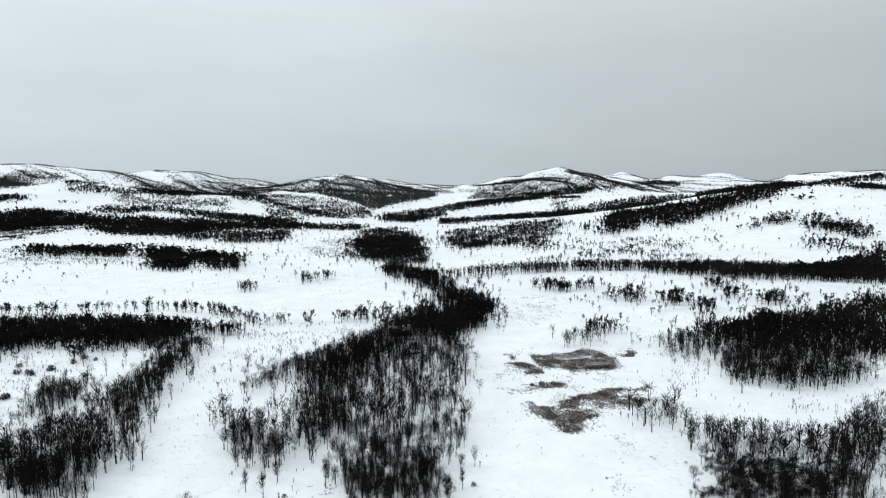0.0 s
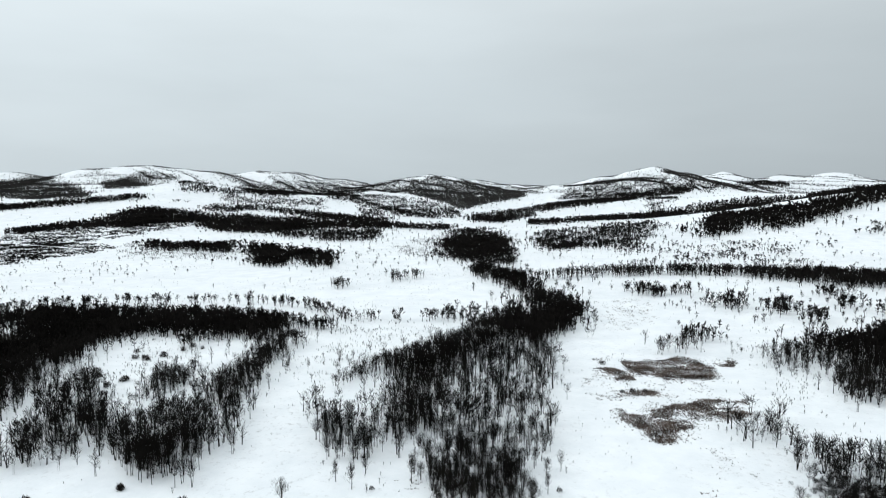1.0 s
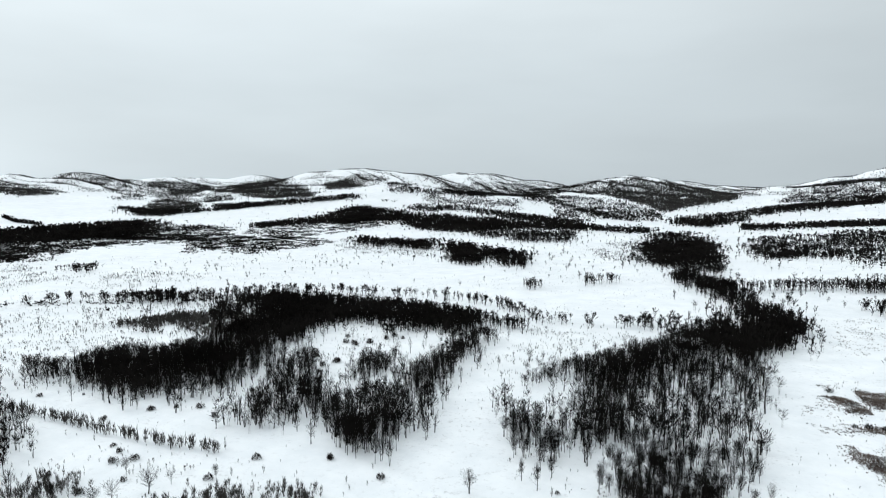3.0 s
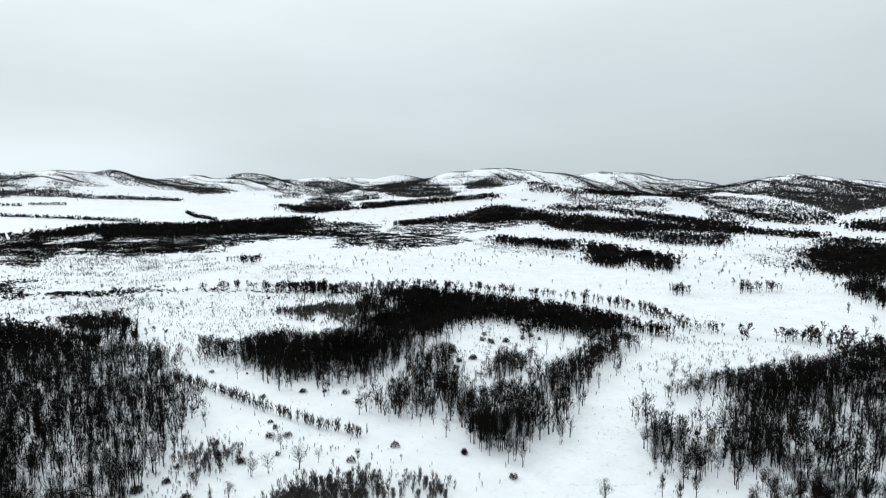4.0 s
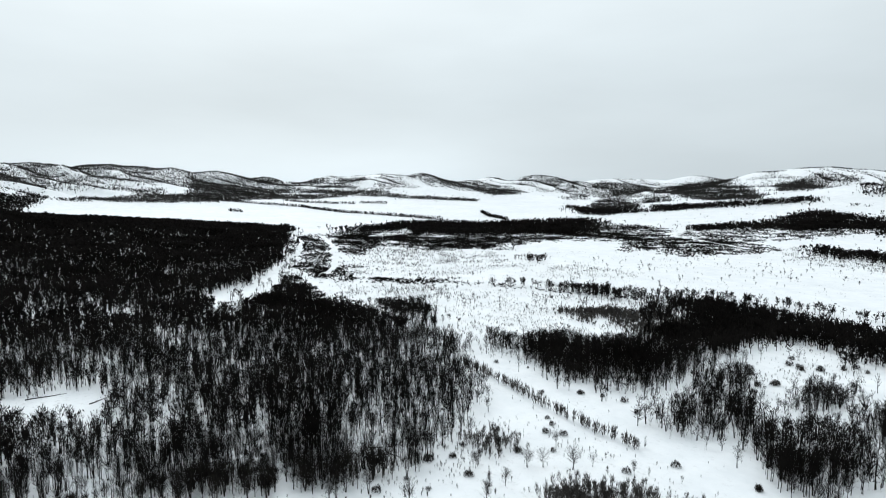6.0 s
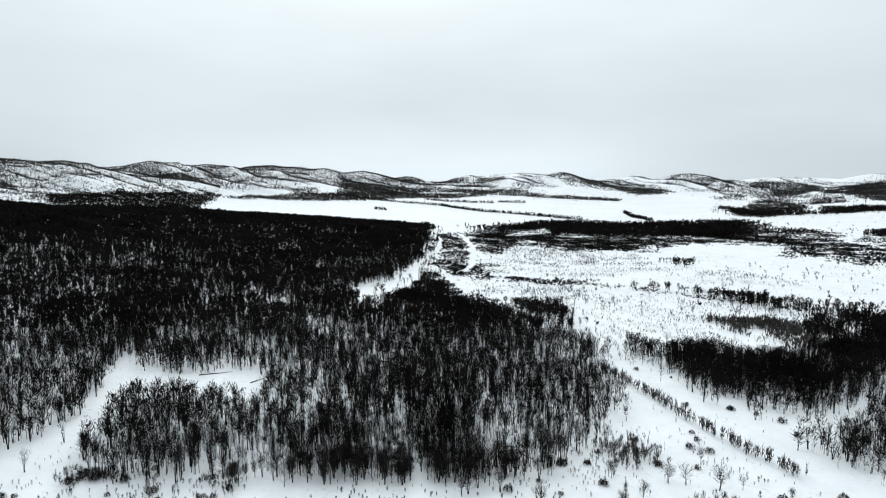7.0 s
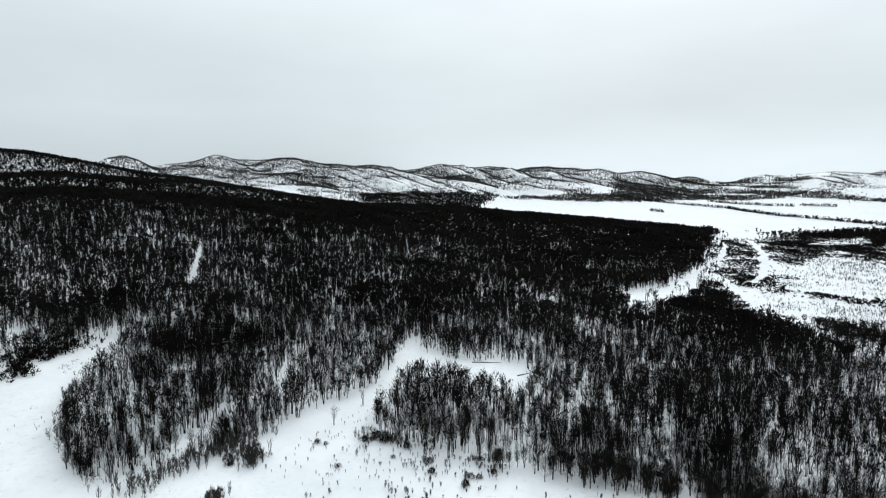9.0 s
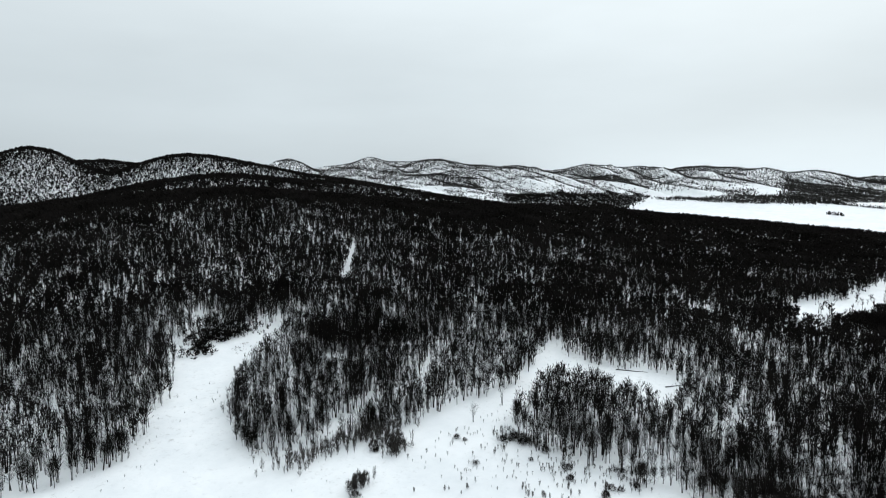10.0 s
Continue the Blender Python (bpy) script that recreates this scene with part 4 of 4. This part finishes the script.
wood("P", [(-951, 939), (-937, 1115), (-753, 1041), (-752, 894), (-774, 794)])
wood("P", [(-1141, 1518), (-1016, 1699), (-900, 1599), (-943, 1353)])
wood("S", [(-257, -95), (-238, -52), (-224, 0), (-222, 55), (-223, 91), (-247, 118), (-257, 139), (-225, 134), (-205, 114), (-210, 0), (-220, -62)])
wood("S", [(-232, -132), (-277, -106), (-251, -88), (-237, -65), (-229, -41), (-220, -29), (-188, -89), (-214, -111)])

# the far ranges
wood("R", [(-1172, -2762), (-1993, -2375), (-2598, -1500), (-3201, -564), (-3424, 420), (-4629, 816), (-4629, -816), (-3984, -2300), (-1797, -4234)])
wood("N", [(-3521, 748), (-3118, 1800), (-2057, 2832), (-556, 3151), (556, 3151), (2378, 2834), (3053, 3639), (0, 4750), (-3053, 3639), (-4597, 977)])

# open ground with stray growth
wood("G", [(216, 249), (52, 295), (-193, 230), (-323, 69), (-1280, 226), (-1645, 950), (-1300, 2252), (0, 3000), (787, 2161), (1050, 1208)])
wood("H", [(216, 249), (45, 256), (-167, 199), (-274, 58), (-985, 174), (-996, 575), (-600, 1039), (0, 1200), (376, 1034), (656, 755)])
wood("H", [(-235, 50), (-227, -40), (-153, -129), (-100, -173), (-206, -295), (-260, -150), (-315, -56), (-325, 57)])


def open_ground(x, y):
    """True where a track or a glade keeps trees away."""
    keep = np.ones(len(x), bool)
    for line, width in TRACKS:
        keep &= near_line(x, y, line) > width / 2
    edge_x, edge_y = x + (fractal(x, y, 12, 55, 3) - 0.5) * 16, y + (fractal(x, y, 12, 57, 3) - 0.5) * 16
    for outline, left in CLEARINGS:
        keep &= ~in_outline(edge_x, edge_y, outline) | (lattice(np.floor(x * 7).astype(np.int64), np.floor(y * 7).astype(np.int64), 5) < left)
    return keep


def stand(kind, outline, seed):
    """Where the trees of a wood stand: x, y and height."""
    rng = np.random.default_rng(seed)
    gap, low, high, thin, lump, _ = KINDS[kind]
    ox, oy = np.array(outline, float).T
    r0 = max(200.0, np.hypot(ox, oy).min() * 0.8)
    cell = gap * (1 + min(0.5, max(0.0, r0 - 900) / 3500))
    margin = 3 * cell
    n = int((np.ptp(ox) + 2 * margin) * (np.ptp(oy) + 2 * margin) / cell ** 2)
    x = rng.uniform(ox.min() - margin, ox.max() + margin, n)
    y = rng.uniform(oy.min() - margin, oy.max() + margin, n)
    ragged = (2.5 + cell * 0.4) * np.where(rng.uniform(size=n) < 0.12, 4.5, 1.0)
    if kind in "MDTCEF":
        ragged = ragged * (1 + np.clip((np.hypot(x, y) - 550) / 400, 0, 1.3))
    warp = np.clip(np.hypot(x, y) / 1000, 0.25, 0.7) * 46
    wx, wy = (fractal(x, y, 45, 71, 3) - 0.5) * warp, (fractal(x, y, 45, 75, 3) - 0.5) * warp
    ok = in_outline(x + wx + rng.normal(0, ragged, len(x)), y + wy + rng.normal(0, ragged, len(x)), outline)
    x, y = x[ok], y[ok]
    r = np.hypot(x, y)
    bearing = np.degrees(np.arctan2(x, y))
    want = gap * (1 + (np.clip((r - 600) / 1500, 0, 0.38) * np.clip((2300 - r) / 500, 0.2, 1) if kind == "W" else np.clip((r - 900) / 3500, 0, 0.35 if kind == "F" else 0.55)))
    keep = rng.uniform(size=len(x)) < (cell / want) ** 2
    lumps = fractal(x, y, lump, 40 + seed % 7, 3)
    keep &= lumps + rng.normal(0, 0.09, len(x)) > 0.30 + 0.36 * (thin + (0.14 * np.clip((r - 450) / 300, 0, 1) if kind in "MDCB" else 0))
    if kind == "W":
        # the front of the forest is more open
        front = np.clip((445 - r) / 90, 0, 1) * np.clip((bearing + 116) / 8, 0, 1) * np.clip((-86 - bearing) / 8, 0, 1)
        foot = np.clip((320 - r) / 50, 0, 1) * np.clip((bearing + 86) / 6, 0, 1)
        slope = np.clip((r - 560) / 250, 0, 1) * np.clip((1900 - r) / 200, 0, 1) * np.clip((-98 - bearing) / 12, 0, 1)
        keep &= lumps + rng.normal(0, 0.09, len(x)) > 0.19 + 0.15 * np.maximum(front, 0.8 * foot) + 0.02 * slope + 0.03 * np.clip((400 - r) / 70, 0, 1)
    if kind in "RNQ":
        # trees keep to the shaded slopes and the gullies and leave the sunny faces of the spurs white
        e = 16.0
        shade = ((land(x - e, y) - land(x + e, y)) * 0.5 + (land(x, y - e) - land(x, y + e)) * 0.87) / (2 * e)
        e = 60.0
        hollow = (land(x + e, y) + land(x - e, y) + land(x, y + e) + land(x, y - e)) / 4 - land(x, y)
        keep &= shade * 3.2 + hollow * 0.10 + rng.normal(0, 0.22, len(x)) > {"R": -1.15, "N": -0.3, "Q": -0.7}[kind]
    keep &= (bearing > -157) & (bearing < 42) & (r > 160) & (r < 4800)
    if kind == "G":
        keep &= r > 430
    if kind in "WMDTFYQLPUGBCEX":
        keep &= open_ground(x, y)
    x, y = x[keep], y[keep]
    grow = fractal(x, y, 30, 90, 2)
    height = low + (high - low) * np.clip(0.5 * rng.uniform(size=len(x)) + 0.9 * grow - 0.2, 0, 1)
    height = height * np.interp(np.hypot(x, y), (1500, 2200, 4500), (1.0, 0.9, 0.8))
    return x, y, height


def planted(x, y, height, shapes, rng):
    """Corners and triangles of all the trees of a stand."""
    z, r = land(x, y) - 0.15, np.hypot(x, y)
    level = np.searchsorted(GRADES, r)
    which = rng.integers(0, 1000, len(x))
    turn, spread = rng.uniform(0, 2 * np.pi, len(x)), rng.uniform(0.85, 1.35, len(x))
    vs, fs, count = [], [], 0
    for k in range(5):
        for j, (v, f) in enumerate(shapes[k]):
            pick = np.nonzero((level == k) & (which % len(shapes[k]) == j))[0]
            if not len(pick):
                continue
            c, s = np.cos(turn[pick])[:, None], np.sin(turn[pick])[:, None]
            h, w = height[pick][:, None], (height[pick] * spread[pick])[:, None]
            vx = (v[None, :, 0] * c - v[None, :, 1] * s) * w + x[pick][:, None]
            vy = (v[None, :, 0] * s + v[None, :, 1] * c) * w + y[pick][:, None]
            vz = v[None, :, 2] * h + z[pick][:, None]
            vs.append(np.stack([vx, vy, vz], -1).reshape(-1, 3))
            fs.append((f[None] + (np.arange(len(pick)) * len(v))[:, None, None] + count).reshape(-1, 3))
            count += len(pick) * len(v)
    return (np.concatenate(vs), np.concatenate(fs)) if vs else (None, None)


# --- single trees near by are things of their own ---
def part(name, me, parent, label=""):
    ob = new(name, me)
    ob.parent = parent
    return tagged(ob, label)


def tube(path, radii, sides=5):
    """A tapering limb along a path."""
    vs, fs = [], []
    path = [np.array(p, float) for p in path]
    for i, (p, r) in enumerate(zip(path, radii)):
        for k in range(sides):
            a = 2 * math.pi * k / sides
            vs.append(p + np.array([math.cos(a) * r, math.sin(a) * r, 0]))
        if i:
            for k in range(sides):
                a, b = (i - 1) * sides + k, (i - 1) * sides + (k + 1) % sides
                fs += [[a, b, b + sides], [a, b + sides, a + sides]]
    return np.array(vs), np.array(fs)


def birch_meshes(rng, stems, spread):
    """Trunk with limbs, and a crown of fine twigs, for a birch one unit high (unit: 13 m)."""
    wood_parts, twig_parts = [], []
    for s in range(stems):
        lean = rng.uniform(0.02, 0.13) * (stems > 1) + rng.uniform(0, 0.03)
        turn = 2 * math.pi * s / stems + rng.uniform(-0.5, 0.5)
        top = rng.uniform(0.85, 1.0)
        d = np.array([math.cos(turn), math.sin(turn)])
        spine = []
        for i in range(6):
            u = i / 5
            off = d * lean * u ** 1.3 + rng.normal(0, 0.004, 2)
            spine.append(np.array([off[0] + d[0] * 0.012 * (stems > 1), off[1] + d[1] * 0.012 * (stems > 1), u * top * 0.95]))
        radii = [0.014 * (1 - 0.9 * i / 5) + 0.0008 for i in range(6)]
        wood_parts.append(tube(spine, radii))
        for i in range(15 if stems == 1 else 8):
            u = rng.uniform(0.12, 0.9)
            k = min(4, int(u * 5))
            p = spine[k] + (spine[k + 1] - spine[k]) * (u * 5 - k)
            a, tilt = rng.uniform(0, 2 * math.pi), math.radians(rng.uniform(22, 58))
            size = spread * rng.uniform(0.6, 1.3) * (1.2 - u) * 1.9
            w = np.array([math.cos(a) * math.sin(tilt), math.sin(a) * math.sin(tilt), math.cos(tilt)])
            tip = p + w * size
            wood_parts.append(tube([p, p + w * size * 0.55 + np.array([0, 0, 0.01]), tip + np.array([0, 0, 0.025])], [0.0055, 0.0034, 0.0008], 3))
            n = 13
            f = rng.uniform(0.2, 1.1, n)
            foot = p + w * (size * f)[:, None] + rng.normal(0, 0.024, (n, 3))
            t2, t3 = rng.uniform(0, 2 * np.pi, n), np.radians(rng.uniform(8, 55, n))
            way = np.stack([np.cos(t2) * np.sin(t3), np.sin(t2) * np.sin(t3), np.cos(t3)], 1)
            ln = rng.uniform(0.06, 0.17, n)
            st = rng.uniform(0, 2 * np.pi, n)
            sd = np.stack([np.cos(st), np.sin(st), np.zeros(n)], 1) * (rng.uniform(0.0014, 0.003, n))[:, None]
            v = np.stack([foot - sd, foot + sd, foot + way * ln[:, None]], 1).reshape(-1, 3)
            twig_parts.append((v, np.arange(3 * n).reshape(n, 3)))
        v, f = fan_crown(rng, 230 if stems == 1 else 140, 0.16, spread * 1.5, 0.0085, 0.15, top)
        v[:, 0] += d[0] * lean * 0.8
        v[:, 1] += d[1] * lean * 0.8
        twig_parts.append((v, f))
    tv, tf = joined(wood_parts)
    cv, cf = joined(twig_parts)
    return mesh_from("trunk", tv, tf, BARK, True), mesh_from("crown", cv, cf, TWIG)


def young_meshes(rng):
    wood_parts, twig_parts = [], []
    for s in range(int(rng.integers(1, 4))):
        d = rng.normal(0, 0.05, 2)
        wood_parts.append(tube([(d[0] * 0.5, d[1] * 0.5, 0), (d[0], d[1], 0.5), (d[0] * 1.6, d[1] * 1.6, 0.97)], [0.012, 0.008, 0.001], 4))
        v, f = slivers(rng, 70, 0.12, 0.8, 0.1, 18, 0.022, 0.24)
        v[:, 0] += d[0]
        v[:, 1] += d[1]
        twig_parts.append((v, f))
    tv, tf = joined(wood_parts)
    cv, cf = joined(twig_parts)
    return mesh_from("trunk", tv, tf, BARK, True), mesh_from("crown", cv, cf, SAPLING)


def bush_meshes(rng):
    """A rounded willow bush one unit high: arching stems under a dome of fine twigs."""
    stems, wide = [], rng.uniform(0.4, 0.62)
    for s in range(14):
        a, tilt = rng.uniform(0, 2 * math.pi), math.radians(rng.uniform(5, 60))
        w = np.array([math.cos(a) * math.sin(tilt) * wide * 1.3, math.sin(a) * math.sin(tilt) * wide * 1.3, math.cos(tilt) * 0.9])
        size = rng.uniform(0.6, 0.95)
        foot = np.array([math.cos(a), math.sin(a), 0]) * 0.08
        stems.append(tube([foot, foot + w * size * 0.5, foot + w * size], [0.022, 0.014, 0.003], 3))
    n = 420
    a, up = rng.uniform(0, 2 * np.pi, n), rng.uniform(0.0, 1.0, n)
    rim = np.sqrt(1 - up * up) * rng.uniform(0.55, 1.0, n) ** 0.5
    lump = 1 + 0.34 * np.sin(3 * a + rng.uniform(0, 6)) + 0.2 * np.sin(5 * a + rng.uniform(0, 6))
    p = np.stack([np.cos(a) * rim * wide * lump, np.sin(a) * rim * wide * lump, 0.05 + up * 0.75 * lump ** 0.7 * rng.uniform(0.75, 1.0, n)], 1)
    out = np.stack([np.cos(a) * 0.6, np.sin(a) * 0.6, rng.uniform(0.3, 1.1, n)], 1) + rng.normal(0, 0.25, (n, 3))
    st = rng.uniform(0, 2 * np.pi, n)
    sd = np.stack([np.cos(st), np.sin(st), np.zeros(n)], 1) * rng.uniform(0.018, 0.046, n)[:, None]
    v = np.stack([p - sd, p + sd, p + out * rng.uniform(0.1, 0.36, n)[:, None]], 1).reshape(-1, 3)
    tv, tf = joined(stems)
    return mesh_from("stem_clump", tv, tf, DEADWOOD, True), mesh_from("twig_mass", v, np.arange(3 * n).reshape(n, 3), SHRUB)


def make_thing(name, meshes, names, label, category, group):
    root = new(name)
    for me, n in zip(meshes, names):
        part(n, me, root)
    return tagged(root, label, category, group)


def place(models, x, y, height, rng, sink=0.12):
    """Copies of the models on the ground."""
    z = land(x, y) - sink
    for i in range(len(x)):
        model = models[int(rng.integers(0, len(models)))]
        w = height[i] * rng.uniform(0.9, 1.25)
        m = Matrix.Translation((x[i], y[i], z[i])) @ Matrix.Rotation(rng.uniform(0, 6.283), 4, "Z")
        ob = copy_thing(model, m)
        ob.scale = (w, w, height[i])


def forget(models):
    for m in models:
        for o in (*m.children_recursive, m):
            bpy.data.objects.remove(o)


thing_rng = np.random.default_rng(21)
BIRCHES = [make_thing("birch_tree", birch_meshes(thing_rng, n, sp), ("trunk", "crown"), lab, "birch tree", "birches near the meadow")
           for n, sp, lab in ((1, 0.17, "tall single-stemmed bare birch standing in snow"), (1, 0.22, "broad bare birch with a full fine crown"), (2, 0.16, "twin-stemmed bare birch standing in snow"), (3, 0.16, "bare birch with three leaning stems"), (1, 0.14, "slim bare birch with dark fine twigs"), (2, 0.2, "spreading twin-stemmed bare birch in snow"))]
SAPLINGS = [make_thing("young_birch", young_meshes(thing_rng), ("trunk", "crown"), "slim young bare birch in the snow", "young birch", "young birches on the meadow") for _ in range(5)]
WILLOWS = [make_thing("willow_bush", bush_meshes(thing_rng), ("stem_clump", "twig_mass"), "dark round leafless bush in the snow", "bush", "bushes on the open snow") for _ in range(5)]

# all the stands, the nearest trees taken out as single things
stands = []
for i, (kind, outline) in enumerate(WOODS):
    stands.append([kind, *stand(kind, outline, 100 + i)])
    if kind in "WMB" and min(math.hypot(*p) for p in outline) < 420:
        low = stand("U", outline, 500 + i)
        near = np.hypot(low[0], low[1]) < 430
        stands.append(["U", *[a[near] for a in low]])
for i, (line, kind, gap, wide, tall) in enumerate(ROWS):
    rng = np.random.default_rng(900 + i)
    xs, ys = [], []
    for (x1, y1), (x2, y2) in zip(line, line[1:]):
        n = max(2, int(math.hypot(x2 - x1, y2 - y1) / gap * 2.4))
        u = np.sort(rng.uniform(0, 1, n))
        xs.append(x1 + (x2 - x1) * u + rng.normal(0, wide, n))
        ys.append(y1 + (y2 - y1) * u + rng.normal(0, wide, n))
    x, y = np.concatenate(xs), np.concatenate(ys)
    keep = rng.uniform(size=len(x)) < 0.8
    x, y = x[keep], y[keep]
    _, low, high, *_ = KINDS[kind]
    low, high = tall or (low * 0.9, high * 0.9)
    stands.append(["C" if kind == "M" else kind, x, y, rng.uniform(low, high, len(x))])

for tall, models, most in ((True, BIRCHES, 300), (False, SAPLINGS, 280)):
    far = np.concatenate([np.hypot(s[1], s[2]) for s in stands if (KINDS[s[0]][5] is not YOUNG) == tall])
    edge = np.sort(far)[min(most, len(far) - 1)]
    for s in stands:
        if (KINDS[s[0]][5] is not YOUNG) == tall:
            near = np.hypot(s[1], s[2]) < edge
            place(models, s[1][near], s[2][near], s[3][near], thing_rng)
            s[1:] = [a[~near] for a in s[1:]]
    forget(models)

for i, (kind, x, y, height) in enumerate(stands):
    v, f = planted(x, y, height, KINDS[kind][5], np.random.default_rng(300 + i))
    if v is None:
        continue
    name, label, category = NAMES[kind]
    # woods on the far hills take the twig colour with haze painted in
    ob = new(name, mesh_from(name, v, f, SAPLING if kind in "YSUH" else HAZED_WOOD if kind in "RN" or (kind in "FQ" and len(x) and np.median(np.hypot(x, y)) > 2900) else WOOD))
    tagged(ob, label, category, kind="stuff")

bx, by, low, high = np.array(BUSHES, float).T
place(WILLOWS, bx, by, thing_rng.uniform(low, high), thing_rng)
forget(WILLOWS)


def build_marsh(outline, cover, seed):
    """Matted dry grass, in tufts of a few leaning blades."""
    rng = np.random.default_rng(seed)
    ox, oy = np.array(outline, float).T
    cell = 0.45 if cover > 0.4 else 0.6
    gx, gy = np.meshgrid(np.arange(ox.min() - 3, ox.max() + 3, cell), np.arange(oy.min() - 3, oy.max() + 3, cell))
    x, y = gx.ravel() + rng.uniform(-0.5, 0.5, gx.size) * cell, gy.ravel() + rng.uniform(-0.5, 0.5, gx.size) * cell
    wob = 5.0
    stray = np.where(rng.uniform(size=len(x)) < 0.4, 4.5, 0.9)
    ok = in_outline(x + rng.normal(0, 1, len(x)) * stray + (fractal(x, y, 16, 5, 4) - 0.5) * 4 * wob, y + (fractal(x, y, 16, 25, 4) - 0.5) * 4 * wob, outline)
    if cover < 0.4:
        ok &= rng.uniform(size=len(x)) < cover * 0.5 * np.clip(fractal(x, y, 6, 60, 3) * 4 - 1.6, 0, 1)
    ok &= (cover < 0.4) | (fractal(x * 0.4, y, 9, 60, 5) * 0.6 + fractal(x * 0.35, y, 26, 61, 4) * 0.4 + rng.normal(0, 0.05, len(x)) > 0.5 + (0.5 - cover) * 0.6)
    x, y = x[ok], y[ok]
    n = 3
    x, y = np.repeat(x, n), np.repeat(y, n)
    x, y = x + rng.normal(0, 0.25, len(x)), y + rng.normal(0, 0.25, len(y))
    a, lean = rng.uniform(0, 2 * np.pi, len(x)), rng.uniform(0.1, 1.5, len(x))
    tall = rng.uniform(0.25, 0.9, len(x)) * (0.2 + 1.6 * fractal(x, y, 7, 8, 3))
    z = land(x, y) - 0.05
    foot = np.stack([x, y, z], 1)
    side = np.stack([np.cos(a), np.sin(a), np.zeros(len(x))], 1) * rng.uniform(0.06, 0.28, len(x))[:, None]
    b = rng.uniform(0, 2 * np.pi, len(x))
    tip = foot + np.stack([np.cos(b) * lean * tall, np.sin(b) * lean * tall, tall], 1)
    v = np.stack([foot - side, foot + side, tip], 1).reshape(-1, 3)
    ob = new("marsh_grass", mesh_from("marsh_grass", v, np.arange(len(v)).reshape(-1, 3), REED))
    tagged(ob, "matted brown dry marsh grass rising from snow", "dry grass", kind="stuff")


for i, (outline, cover) in enumerate(MARSHES):
    build_marsh(outline, cover, 700 + i)


def build_log(butt, tip, seed):
    """A fallen birch: the trunk along the ground with broken limbs."""
    rng = np.random.default_rng(seed)
    u = np.linspace(0, 1, 7)
    x, y = butt[0] + (tip[0] - butt[0]) * u, butt[1] + (tip[1] - butt[1]) * u
    x[1:-1] += rng.normal(0, 0.25, 5)
    y[1:-1] += rng.normal(0, 0.25, 5)
    z = land(x, y) + 0.22
    root = new("fallen_trunk")
    root.location = (x[0], y[0], z[0] - 0.22)
    base = np.array(root.location)
    path = np.stack([x, y, z], 1) - base

    def limb(path, radii):
        # rings stand upright across the trunk's way
        way = path[-1] - path[0]
        side = np.array([-way[1], way[0], 0]) / (math.hypot(way[0], way[1]) + 1e-6)
        vs, fs = [], []
        for i, (p, r) in enumerate(zip(path, radii)):
            for k in range(6):
                a = math.pi * k / 3
                vs.append(p + side * math.cos(a) * r + np.array([0, 0, math.sin(a) * r]))
            if i:
                for k in range(6):
                    a, b = (i - 1) * 6 + k, (i - 1) * 6 + (k + 1) % 6
                    fs += [[a, b, b + 6], [a, b + 6, a + 6]]
        fs += [[0, k + 1, k] for k in range(1, 5)]
        return np.array(vs), np.array(fs)

    part("trunk", mesh_from("trunk", *limb(path, np.linspace(0.34, 0.1, 7)), BARK, True), root)
    for k in range(4):
        i = int(rng.integers(2, 7))
        w = np.array([*rng.normal(0, 0.7, 2), rng.uniform(0.4, 1.1)])
        size = rng.uniform(1.2, 2.6)
        part("branch", mesh_from("branch", *limb(np.stack([path[i], path[i] + w * size * 0.5, path[i] + w * size]), [0.1, 0.06, 0.02]), DEADWOOD, True), root)
    tagged(root, "dark fallen birch trunk lying in the snow", "fallen tree", "fallen trunks in the glades")


for i, (butt, tip) in enumerate(LOGS):
    build_log(butt, tip, 40 + i)
